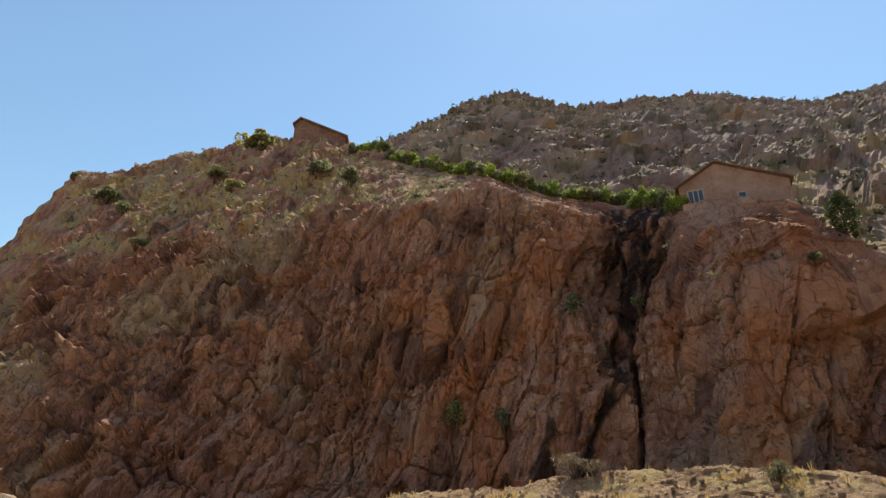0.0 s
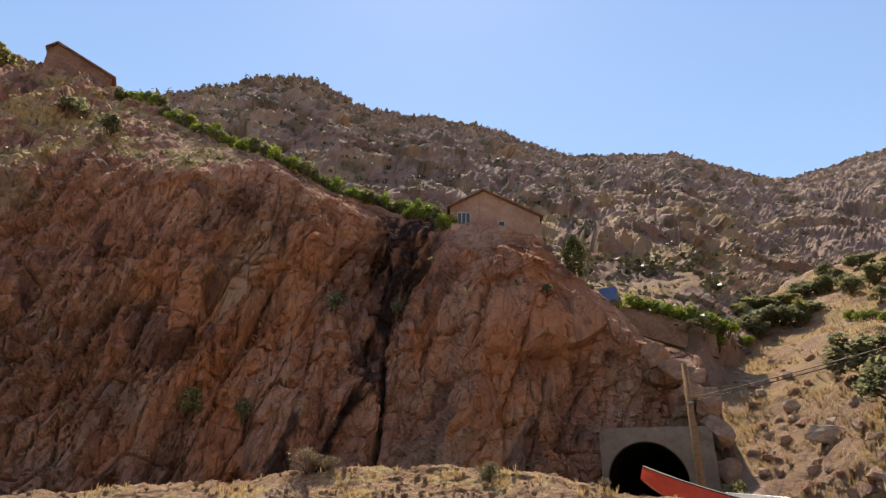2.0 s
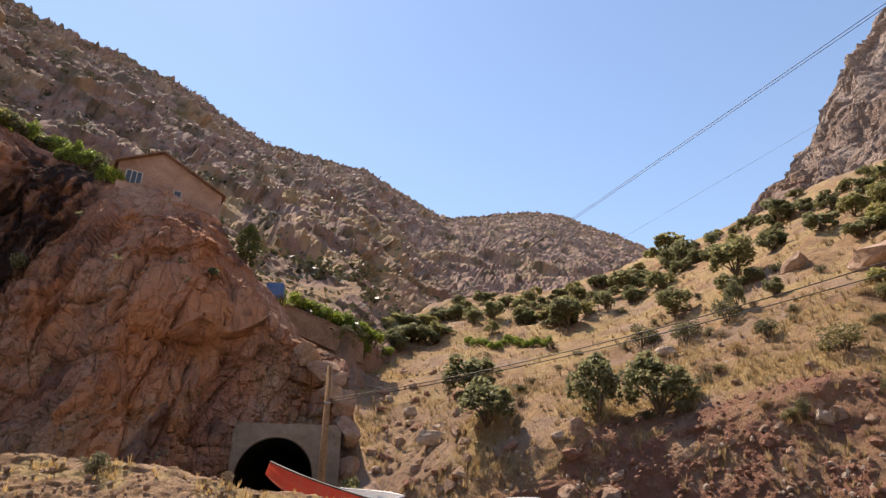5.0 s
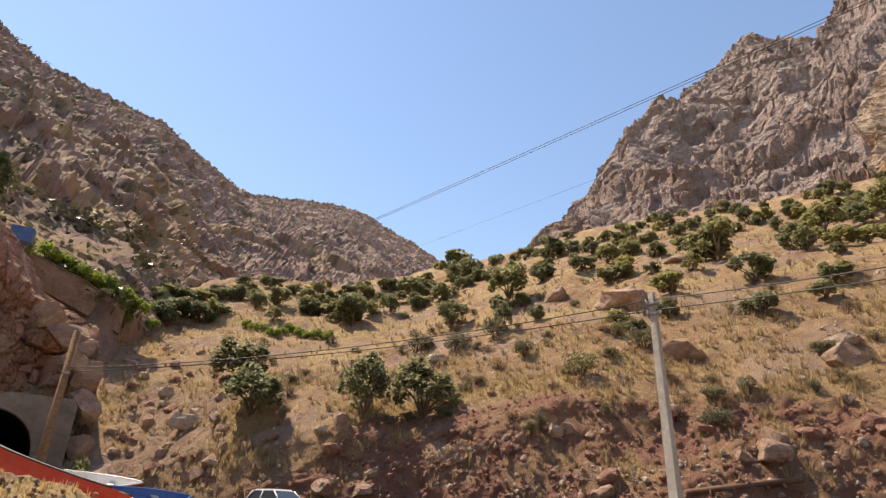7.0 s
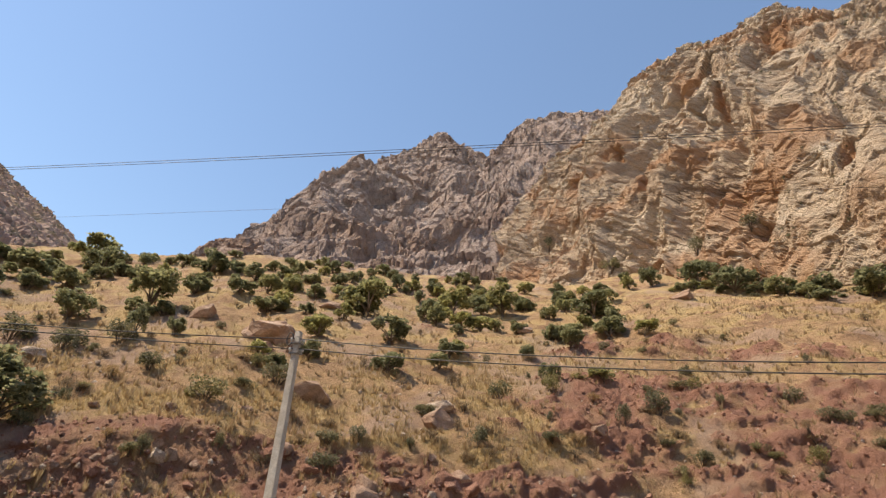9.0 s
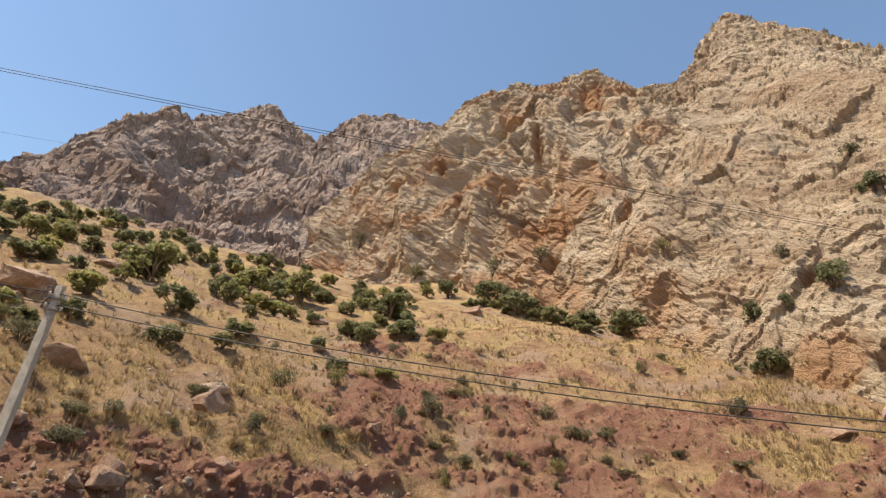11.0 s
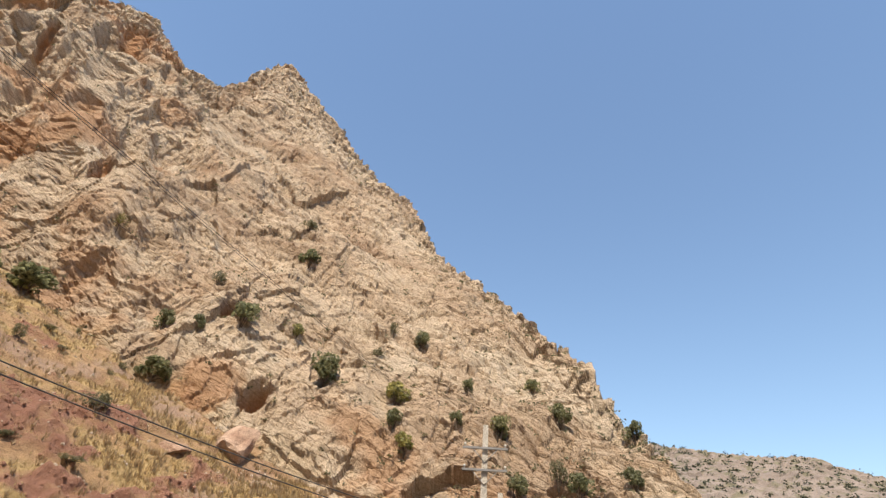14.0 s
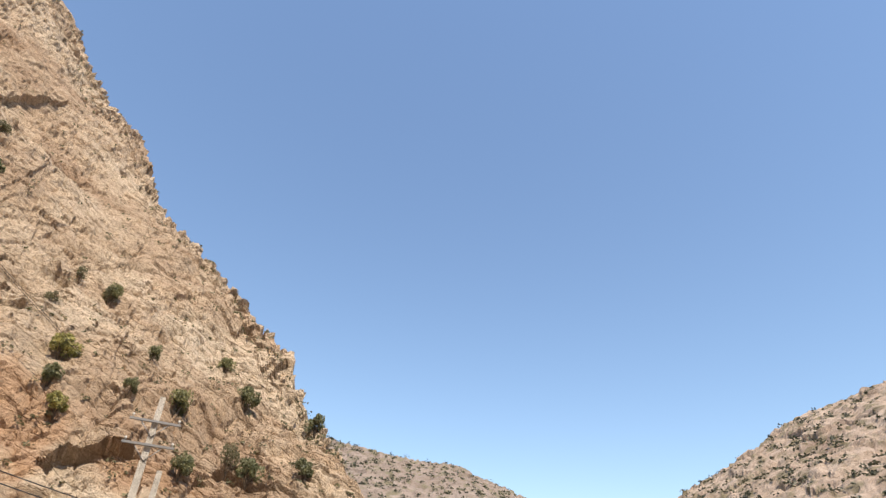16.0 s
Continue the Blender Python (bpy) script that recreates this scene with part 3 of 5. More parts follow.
def build_tan_cliff():
    az = [119, 125, 131, 135, 141.6, 145.3, 150, 155, 160, 163, 166.6, 173, 178, 184.5, 188, 194, 199, 202.5, 205, 207.3, 210, 212, 217]
    k = len(az)
    top = [230, 215, 200, 195, 190, 182, 175, 170, 176, 180, 180, 170, 160, 150, 140, 128, 118, 110, 104, 98, 92, 86, 76]
    top_e = [30, 36.2, 39.9, 42.9, 44.9, 43.8, 44.9, 42.6, 42.3, 44.6, 47.2, 43.8, 40.3, 37, 32.9, 28.9, 25.8, 23.8, 22.3, 18, 15.2, 12, 4]
    base = list(np.interp(az, [119, 135, 150, 160, 173, 190, 217], [150, 138, 105, 82, 72, 62, 58]))
    base_e = list(np.interp(az, [119, 135, 150, 160, 173, 190, 217], [18, 20, 16, 11, 4, 0, -2]))
    mid = list(np.interp(az, [119, 135, 150, 160, 173, 190, 205, 217], [190, 160, 130, 118, 105, 88, 78, 66]))
    mid_e = list(np.interp(az, [119, 135, 150, 160, 173, 190, 199, 205, 210, 217], [26, 34, 33, 30, 27, 19, 14, 11, 7, 1]))

    def extra(q, nn, aa, rr, h):
        # beds that dip to the right, with ledges between them
        dip = q @ np.array((-0.40, -0.11, 0.91)) + 1.5 * fbm(q * 0.07, 3, 301)
        strong = lined(fbm(q * 0.04, 3, 302), -0.3, 0.3)
        for thick, deep in ((5.2, 0.8), (2.1, 0.5), (0.9, 0.22)):
            f = (dip / thick + 0.3 * smooth_noise(q * 0.3 / thick, 307)) % 1
            h = h + (0.3 + 0.7 * strong) * deep * (lined(f, 0.0, 0.12) - 0.8 * f)
        el = np.degrees(np.arctan2(q[:, 2] - EYE[2], np.hypot(q[:, 0], q[:, 1])))
        pit = np.zeros(len(q))
        ragged, chipped = np.clip(1.1 + 2.4 * fbm(q * 0.4, 3, 310), 0.25, 4), fbm(q * 0.25, 3, 308)
        for ha, he, hw, hh in HOLLOWS:
            d2 = ((aa - ha) / (0.5 * hw)) ** 2 + ((el - he - 0.5 * hh) / (0.55 * hh)) ** 2
            pit = np.maximum(pit, np.exp(-(d2 * ragged) ** 2) * lined(1.3 + chipped - d2, 0, 0.8))
        h = h - 3.8 * pit
        # upright buttresses on the steep flank
        steep = (1 - lined(aa, 152, 168))
        u = q.copy()
        u[:, 2] *= 0.25
        fade = lined(rr, 10, 90) * (1 - 0.7 * lined(rr, 300, 370))
        h = h + (0.25 + 0.75 * steep) * 5.8 * ridged(u * 0.045, 3, 303) * fade + 3.0 * fbm(q * 0.03, 3, 309) * fade
        ochre = lined(fbm(q * 0.06, 4, 304), 0.12, 0.5) * (0.1 + 0.6 * steep)
        low = 1 - lined(rr, 30, 130)
        ochre = np.clip(np.maximum(np.maximum(ochre, pit), low * lined(fbm(q * 0.1, 3, 305), 0.0, 0.4)), 0, 1) * 0.8
        dry = (1 - lined(rr, 5, 60)) * lined(fbm(q * 0.12, 4, 306), -0.1, 0.3) * 0.8
        return h, (("ochre", ochre), ("dry", dry))
    back, back_e = [d * 1.5 for d in top], [max(1.0, e * 0.5) for e in top_e]
    return mountain("cliff_south", az, [(base, base_e), (mid, mid_e), (top, top_e), (back, back_e)], 0.15, (170, 200, 8), M_TAN, 17, 2.3, 300,
                    "sunlit tan limestone cliff with ledges, cracks and orange hollows", extra, axes=((-0.85, -0.23, -0.47), (-0.45, -0.12, 0.88), (0.26, -0.96, 0.1)), crumple=0.3, jag=0.6, chip=0.2, slab=0.24)


H_AZ = [46, 52, 60, 69, 76, 85, 91, 101, 110, 125, 134, 141, 153, 163, 170, 177, 192]


def build_hillside():
    az = H_AZ
    d0 = [46, 44, 40, 37, 36, 34, 33, 33, 34, 36, 38, 40, 42, 44, 46, 48, 50]
    e0 = [-1.5, -1, -0.6, 0.0, 0.3, 0.8, 1, 1.2, 1.4, 1.2, 1, 1, 1, 0.8, 0.6, 0.2, -0.5]
    d1 = [50, 47, 43, 40.5, 39, 38, 38, 38, 39, 44, 50, 54, 56, 56, 56, 56, 56]
    e1 = [3, 2.5, 4.8, 7, 6.6, 8.3, 9.8, 10.2, 10.6, 12, 13, 13, 12, 9.5, 8, 6, 2]
    d2 = [60, 62, 60, 56, 55, 55, 55, 55, 58, 65, 72, 75, 72, 66, 64, 62, 60]
    e2 = [9, 9, 11, 12.5, 13, 15, 17, 18, 18, 19, 20, 20, 17.5, 14, 12, 9, 4]
    d3 = [75, 95, 120, 140, 140, 140, 140, 140, 140, 140, 135, 120, 95, 80, 72, 68, 66]
    e3 = [13, 17.0, 19.5, 20.0, 21.7, 23.6, 25.2, 26.0, 25.7, 25.2, 25.4, 23.8, 21.2, 16.8, 14.8, 11.2, 4.5]
    d4, e4 = [d + 60 for d in d3], [max(2, e - 8) for e in e3]
    rows = (70, 110, 130, 8)
    a, p = sheet(az, [(d0, e0), (d1, e1), (d2, e2), (d3, e3), (d4, e4)], 0.18, rows)
    n = outward(p)
    cols, r = p.shape[:2]
    q, nn = p.reshape(-1, 3), n.reshape(-1, 3)
    aa, rr = np.repeat(a, r), np.tile(np.arange(r), cols)
    el = np.degrees(np.arctan2(q[:, 2] - EYE[2], np.hypot(q[:, 0], q[:, 1])))
    edge = np.interp(aa, [58, 66, 72, 81, 90, 104, 112, 120, 192], [-2, 3, 8.2, 8.8, 10.2, 10.3, 8.5, 5, 5]) + 1.1 * fbm(q * 0.25, 3, 416)
    cut = 1 - lined(el, edge - 0.4, edge + 0.4)
    # right of the pole the bare red earth climbs higher
    bare = lined(fbm(q * (0.11, 0.11, 0.2), 4, 401) + 0.35 * lined(aa, 118, 140) * (1 - lined(rr, 110, 190)) - 0.25 * lined(rr, 70, 130) - 0.4 * lined(rr, 160, 200) - 0.5 * (1 - lined(aa, 98, 112)), 0.0, 0.18)
    red = np.clip(np.maximum(cut * lined(fbm(q * 0.3, 3, 402), -0.75, -0.2), bare), 0, 1) * (0.55 + 0.45 * lined(fbm(q * 0.5, 3, 417), -0.3, 0.1))
    gully = lined(aa, 50, 52) * (1 - lined(aa, 57.5, 60.5)) * (1 - lined(rr, 150, 200))
    h = 1.1 * fbm(q * 0.07, 3, 405) + 0.24 * fbm(q * 0.4, 4, 406)
    stones, _, _ = blocks(q, (0.7, 0.7, 0.6), 407, 0.9, 0.3, 0.12)
    lumps, _, _ = blocks(q, (2.4, 2.4, 1.8), 408, 0.9, 0.3, 0.12)
    h += np.clip(red + gully * 0.9, 0, 1) * (0.13 * stones + 0.17 * lumps + 0.09 * fbm(q * 2.2, 3, 413))
    h += red * lined(aa, 108, 122) * (0.45 * ridged(q * (0.3, 0.3, 0.5), 4, 415) - 0.15)
    # low terraces across the slope
    lev = (q[:, 2] + 1.2 * fbm(q * 0.06, 2, 409)) / 3.2
    h += 0.3 * (lined(lev % 1, 0.0, 0.2) - (lev % 1)) * (1 - cut) * lined(fbm(q * 0.05, 2, 414), 0.0, 0.3)
    # broken scarps in the bare earth
    lev = (q[:, 2] + 1.6 * fbm(q * 0.12, 3, 418)) / 2.4
    broken = np.clip(red + 0.3 * lined(aa, 95, 110), 0, 1) * lined(fbm(q * 0.1, 3, 419), -0.1, 0.15) * (1 - lined(rr, 200, 235))
    h += (0.25 + 0.25 * lined(aa, 104, 116)) * (lined(lev % 1, 0.0, 0.15) - (lev % 1)) * broken
    out = q + nn * h[:, None]
    dry = lined(fbm(q * 0.2, 5, 411, 0.65), -0.2, 0.3) * (1 - red) * (0.85 - 0.4 * gully)
    pale = np.maximum(lined(fbm(q * 0.12, 3, 412), 0.15, 0.4) * 0.6 * (1 - red), gully * 0.5)
    ob = grid_mesh("hillside", out, cols, r, M_SLOPE, smooth=True, masks=(("dry", dry), ("red", red), ("pale", pale)))
    return tagged(ob, "dry yellow grass hillside above a cut red earth bank", "hillside")


def build_far_hills():
    az = [196, 209.5, 216.5, 222, 228, 240, 255]
    k = len(az)
    top, top_e = [1400] * k, [16, 15.9, 14.9, 14.4, 12.0, 8, 5]

    def extra(q, nn, aa, rr, h):
        return h, (("scrub", lined(smooth_noise(q * 0.06, 501) + 0.5 * smooth_noise(q * 0.13, 502), 0.12, 0.3) * 0.85),)
    far = mountain("mountain_far", az, [([500] * k, [0] * k), ([900] * k, [8, 8, 8, 8, 7, 5, 3]), (top, top_e), ([2000] * k, [5] * k)], 0.2, (30, 90, 6), M_FAR, 120, 12, 500,
                   "distant hazy hill dotted with scrub", extra)
    az = [226, 236, 241.8, 246.4, 251.4, 259, 270, 290, 305, 322]
    k = len(az)
    top_e = [3, 8, 12.2, 14.5, 17.2, 19.2, 22, 20, 16, 6]

    def extra2(q, nn, aa, rr, h):
        return h, (("scrub", lined(smooth_noise(q * 0.12, 511) + 0.5 * smooth_noise(q * 0.25, 512), 0.12, 0.3) * 0.85),)
    west = mountain("mountain_west", az, [([150] * k, [-0.6] * k), ([350] * k, [e * 0.55 for e in top_e]), ([600] * k, top_e), ([900] * k, [2] * k)], 0.25, (40, 120, 6), M_WEST, 50, 6, 510,
                    "scrub-dotted tan hill across the valley", extra2)
    return far, west


def build_bank():
    az = [-75, -40, -20, -6.7, -1, 6.3, 11, 17, 23, 29, 33, 37, 41, 48, 51, 54, 62, 75]
    k = len(az)
    crest = [15.0] * k
    crest_e = [-3, -2, 0, 1.3, 2.0, 2.7, 3.3, 3.9, 4.3, 4.2, 3.7, 3.0, 2.0, 1.1, 0.1, -0.7, -1.6, -3]
    a, p = sheet(az, [([9.5] * k, [-9.6] * k), ([12.6] * k, [e * 0.45 - 3.2 for e in crest_e]), (crest, crest_e), ([20.0] * k, [-4.8] * k)], 0.2, (30, 90, 20))
    n = outward(p)
    cols, r = p.shape[:2]
    q, nn = p.reshape(-1, 3), n.reshape(-1, 3)
    stones, _, _ = blocks(q, (0.22, 0.22, 0.16), 601, 0.9, 0.3, 0.12)
    h = 0.10 * fbm(q * 0.8, 3, 602) + 0.045 * stones + 0.02 * fbm(q * 6, 2, 603)
    dry = lined(fbm(q * 0.9, 3, 604), 0.05, 0.35) * 0.8
    ob = grid_mesh("bank", q + nn * h[:, None], cols, r, M_BANK, smooth=True, masks=(("dry", dry),))
    return tagged(ob, "stony gravel roadside bank with dry grass", "bank")


def build_road():
    az = list(range(38, 200, 6))
    k = len(az)
    a, p = sheet(az, [([23.5] * k, [-3.95] * k), ([25.0] * k, [-1.5] * k), ([36.5] * k, [-1.02] * k), ([37.5] * k, [-2.6] * k)], 1.0, (4, 14, 4))
    ob = grid_mesh("road", p.reshape(-1, 3), len(a), p.shape[1], M_ROAD, smooth=True)
    return tagged(ob, "dusty grey asphalt valley road on a low embankment", "road")


ground = build_ground()
cliff_north = build_red_cliff()
mountain_north = build_left_mountain()
mountain_east = build_grey_mountain()
cliff_south = build_tan_cliff()
hillside = build_hillside()
mountain_far, mountain_west = build_far_hills()
bank = build_bank()
road = build_road()

# ---- builders ----
def mesh_of(name, verts, faces, material, smooth=False):
    me = bpy.data.meshes.new(name)
    if isinstance(verts, np.ndarray):
        n = faces.shape[1]
        me.vertices.add(len(verts))
        me.vertices.foreach_set("co", verts.astype(np.float32).ravel())
        me.loops.add(faces.size)
        me.loops.foreach_set("vertex_index", faces.astype(np.int32).ravel())
        me.polygons.add(len(faces))
        me.polygons.foreach_set("loop_start", np.arange(0, faces.size, n, dtype=np.int32))
    else:
        me.from_pydata([tuple(v) for v in verts], [], [tuple(f) for f in faces])
    me.materials.append(material)
    me.polygons.foreach_set("use_smooth", np.full(len(me.polygons), smooth))
    me.update(calc_edges=True)
    return me


def part(name, me, parent, label="", m=None):
    """Links a mesh (or a bmesh that comes with its material) as one object under a thing or a part."""
    ob = new(name, me)
    if parent is not None:
        ob.parent = parent
    if m is not None:
        ob.matrix_basis = m
    return tagged(ob, label) if label else ob


def solid(bm, name, material, bevel=0.0):
    if bevel:
        bmesh.ops.bevel(bm, geom=bm.edges[:], offset=bevel, segments=2, affect="EDGES", clamp_overlap=True)
    bmesh.ops.recalc_face_normals(bm, faces=bm.faces[:])
    me = bpy.data.meshes.new(name)
    bm.to_mesh(me)
    bm.free()
    me.materials.append(material)
    return me


def box_bm(x0, x1, y0, y1, z0, z1):
    bm = bmesh.new()
    bmesh.ops.create_cube(bm, size=1.0, matrix=Matrix.LocRotScale(((x0 + x1) / 2, (y0 + y1) / 2, (z0 + z1) / 2), None, (x1 - x0, y1 - y0, z1 - z0)))
    return bm


def box(name, dims, material, bevel=0.01):
    return solid(box_bm(*dims), name, material, bevel)


def prism(name, outline, depth, material, bevel=0.0):
    """An outline in x and z pushed back along y."""
    bm = bmesh.new()
    a = [bm.verts.new((x, 0, z)) for x, z in outline]
    b = [bm.verts.new((x, depth, z)) for x, z in outline]
    bm.faces.new(a)
    bm.faces.new(b[::-1])
    for k in range(len(a)):
        j = (k + 1) % len(a)
        bm.faces.new((a[k], b[k], b[j], a[j]))
    return solid(bm, name, material, bevel)


def tube_data(pts, radii, sides=8):
    """Points and faces of a tapered tube along a line."""
    pts = [Vector(p) for p in pts]
    verts, faces = [], []
    for k, p in enumerate(pts):
        way = (pts[min(k + 1, len(pts) - 1)] - pts[max(k - 1, 0)]).normalized()
        side = way.cross(Vector((0, 0, 1)) if abs(way.z) < 0.95 else Vector((1, 0, 0))).normalized()
        up = side.cross(way)
        for j in range(sides):
            t = 2 * math.pi * j / sides
            verts.append(p + radii[k] * (math.cos(t) * side + math.sin(t) * up))
    for k in range(len(pts) - 1):
        for j in range(sides):
            a, b = k * sides + j, k * sides + (j + 1) % sides
            faces.append((a, b, b + sides, a + sides))
    faces.append(tuple(range(sides))[::-1])
    faces.append(tuple(range(len(verts) - sides, len(verts))))
    return verts, faces


def tubes(name, lines, material, sides=8):
    verts, faces = [], []
    for pts, radii in lines:
        v, f = tube_data(pts, radii, sides)
        n = len(verts)
        verts += v
        faces += [tuple(i + n for i in q) for q in f]
    return mesh_of(name, verts, faces, material, True)


def thing(name, m, label, category, group=""):
    ob = new(name)
    ob.empty_display_size = 0.2
    ob.matrix_basis = m
    return tagged(ob, label, category, group)


bpy.context.view_layer.update()


def heading(az, el):
    a, e = radians(az), radians(el)
    return Vector((math.sin(a) * math.cos(e), math.cos(a) * math.cos(e), math.sin(e)))


def plan(az, d, z=0.0):
    a = radians(az)
    return Vector((math.sin(a) * d, math.cos(a) * d, z))


def sighted(az, el, lands):
    """The place on the first of those landforms that a surveyor on the valley floor sights at a bearing and elevation."""
    for land in lands:
        hit, place, normal, _ = land.ray_cast(Vector(EYE), heading(az, el))
        if hit:
            return place
    return None


def dropped(x, y, lands):
    """The top of the landforms under a point of the plan."""
    best = None
    for land in lands:
        hit, place, _, _ = land.ray_cast(Vector((x, y, 900)), Vector((0, 0, -1)))
        if hit and (best is None or place.z > best.z):
            best = place
    return best


# ---- plants ----
rng = np.random.default_rng(7)


def leaves_mesh(name, centres, size, material, flat=0.35):
    """A crown of single folded leaves at the given places."""
    n = len(centres)
    way = rng.normal(size=(n, 3))
    way[:, 2] *= 0.6
    way /= np.linalg.norm(way, axis=1, keepdims=True)
    up = rng.normal(size=(n, 3)) * flat + np.array((0, 0, 1.0))
    side = np.cross(way, up)
    side /= np.linalg.norm(side, axis=1, keepdims=True) + 1e-9
    s = size * rng.uniform(0.6, 1.3, (n, 1))
    fold = np.cross(side, way) * s * 0.18
    v = np.stack((centres - way * s * 0.5, centres + side * s * 0.42 + fold, centres + way * s * 0.5, centres - side * s * 0.42 + fold), 1).reshape(-1, 3)
    i = np.arange(n)[:, None] * 4
    f = np.concatenate((i + (0, 1, 2), i + (0, 2, 3)), 0)
    return mesh_of(name, v, f, material)


def clump_points(count, clumps, spread, crown):
    """Places of leaves: thick on the outside of uneven clumps. crown: centre and half-sizes."""
    c, h = np.array(crown[0]), np.array(crown[1])
    d = rng.normal(size=(clumps, 3))
    d /= np.linalg.norm(d, axis=1, keepdims=True)
    d[:, 2] = np.where(d[:, 2] < -0.5, -d[:, 2], d[:, 2])
    mids = c + d * h * rng.uniform(0.45, 1.12, (clumps, 1))
    which = rng.integers(0, clumps, count)
    r = spread * rng.uniform(0.55, 1.2, clumps)
    o = rng.normal(size=(count, 3))
    o /= np.linalg.norm(o, axis=1, keepdims=True)
    return mids[which] + o * (r[which] * rng.uniform(0.4, 1.0, count) ** 0.5)[:, None], mids


def make_tree(name, label, leaf, size, count, clumps, material, trunk=0.35, seed=0, spread=0.55):
    """A low broad tree, about 3 m high and 3.4 m wide, with several limbs."""
    root = thing(name, Matrix(), label, "tree", "")
    pts, mids = clump_points(count, clumps, spread, ((0, 0, trunk + 1.1), (1.3, 1.3, 1.05)))
    lines = [([(0, 0, -0.5), (0.05, 0.03, trunk * 0.5), (0.0, 0.06, trunk)], [0.15, 0.12, 0.10])]
    for m in mids[:7]:
        b = Vector(m)
        j = Vector((b.x * 0.4, b.y * 0.4, trunk + (b.z - trunk) * 0.55))
        lines.append(([(0, 0.04, trunk * 0.8), j, b], [0.075, 0.05, 0.015]))
    part("trunk", tubes("trunk", lines, M_BARK, 6), root)
    part("crown", leaves_mesh("crown", pts, size, material), root)
    return root


def make_bush(name, label, size, count, clumps, material, category="bush", tall=0.55):
    """A rounded bush, about 1.3 m high and 1.9 m wide, leafy to the ground."""
    root = thing(name, Matrix(), label, category, "")
    pts, mids = clump_points(count, clumps, 0.34, ((0, 0, tall), (0.62, 0.62, tall * 0.75)))
    pts[:, 2] = np.abs(pts[:, 2])
    lines = [([(0, 0, -0.3), Vector(m) * 0.5, Vector(m)], [0.035, 0.025, 0.008]) for m in mids[:8]]
    part("stem", tubes("stem", lines, M_BARK, 5), root)
    part("crown", leaves_mesh("crown", pts, size, material, 0.8), root)
    return root


FIGS = [make_tree("fig_tree", "broad leafy green fig tree on the dry slope", 0, 0.25, 1750, 28, M_LEAF, seed=k, spread=0.44) for k in range(5)]
VINES = [make_bush("vine_bush", "bright green leafy vine bush on a terrace", 0.17, 700, 10, M_VINE) for k in range(3)]
OLIVES = [make_bush("scrub_bush", "grey-green rounded scrub bush in dry grass", 0.10, 1100, 12, M_OLIVE) for k in range(3)]
DULLS = [make_bush("thorn_bush", "brown half-dry thorn bush", 0.07, 900, 12, M_DULL) for k in range(2)]
DARKS = [make_bush("green_bush", "dark green leafy bush rooted in rock", 0.17, 800, 11, M_LEAF) for k in range(3)]
SPENT = set()


def sunk(place, z):
    return None if place is None else place - Vector((0, 0, z))


def planted(kinds, place, wide, high, group, label="", base=(3.4, 3.0)):
    """Sets one of those plants at a place, at that width and height in metres."""
    k = int(rng.integers(len(kinds)))
    if place is None:
        return None
    s = (wide / base[0], wide / base[0] * rng.uniform(0.85, 1.1), high / base[1])
    m = Matrix.LocRotScale(place, Euler((0, 0, rng.uniform(0, 6.28))), s)
    src = kinds[k]
    if src.name not in SPENT:
        SPENT.add(src.name)
        src.matrix_basis = m
        ob = src
    else:
        ob = src.copy()
        scene.collection.objects.link(ob)
        ob.matrix_basis = m
        for c in src.children:
            o = c.copy()
            scene.collection.objects.link(o)
            o.parent = ob
    return tagged(ob, label, "", group)


def plant_rows(rows, kinds, lands, group, base, sink=0.1, grow=1.0):
    for az, el, w, h in rows:
        place = sighted(az, el, lands)
        if place is None:
            continue
        d = (place - Vector(EYE)).length
        wide, high = max(0.5, d * radians(w)) * grow, max(0.4, d * radians(h)) * grow * 1.1
        planted(kinds, place - Vector((0, 0, sink)), wide, high, group, "", base)


TREE, BUSH = (3.4, 3.0), (1.9, 1.25)
SLOPE, CRAGS = [hillside, mountain_north], [hillside, cliff_south, mountain_east]
# bearing, elevation of the foot, width and height in degrees from the valley floor
LOWER_TREES = [(59.3, 10.3, 5.2, 3.8), (61.1, 7.5, 6.4, 4.3), (71.1, 7.9, 5.4, 5.4), (76.6, 8.0, 6.1, 5.1), (69.3, 16.2, 4.0, 2.4), (75.1, 18.7, 4.9, 2.4),
               (80.3, 20.7, 3.4, 2.7), (84.9, 18.9, 4.4, 4.0), (79.1, 16.5, 3.7, 2.7), (68.9, 16.3, 3.9, 3.0), (79.4, 21.2, 4.3, 2.8)]
UPPER_TREES = [(84.4, 16.4, 2.2, 2.8), (87.6, 17.0, 2.3, 1.9), (89.1, 22.7, 4.0, 2.5), (93.4, 23.0, 2.6, 1.8), (100.3, 18.8, 3.8, 2.3), (104.9, 21.4, 5.2, 3.7),
               (107.5, 19.0, 4.5, 2.9), (111.0, 21.4, 2.9, 2.4), (113.6, 22.1, 3.5, 3.0), (118.8, 22.2, 4.1, 3.2), (127.9, 21.9, 4.4, 2.6), (125.5, 19.2, 2.7, 2.1), (113.5, 18.1, 3.1, 1.9)]
FOOT_TREES = [(151.7, 21.0, 4.5, 2.4), (147.5, 21.8, 4.0, 1.9), (144.7, 22.2, 2.9, 1.9), (141.1, 23.1, 4.2, 2.4), (138.1, 24.0, 3.6, 2.7), (133.8, 24.4, 2.4, 2.1), (163.5, 16.8, 3.3, 2.4)]
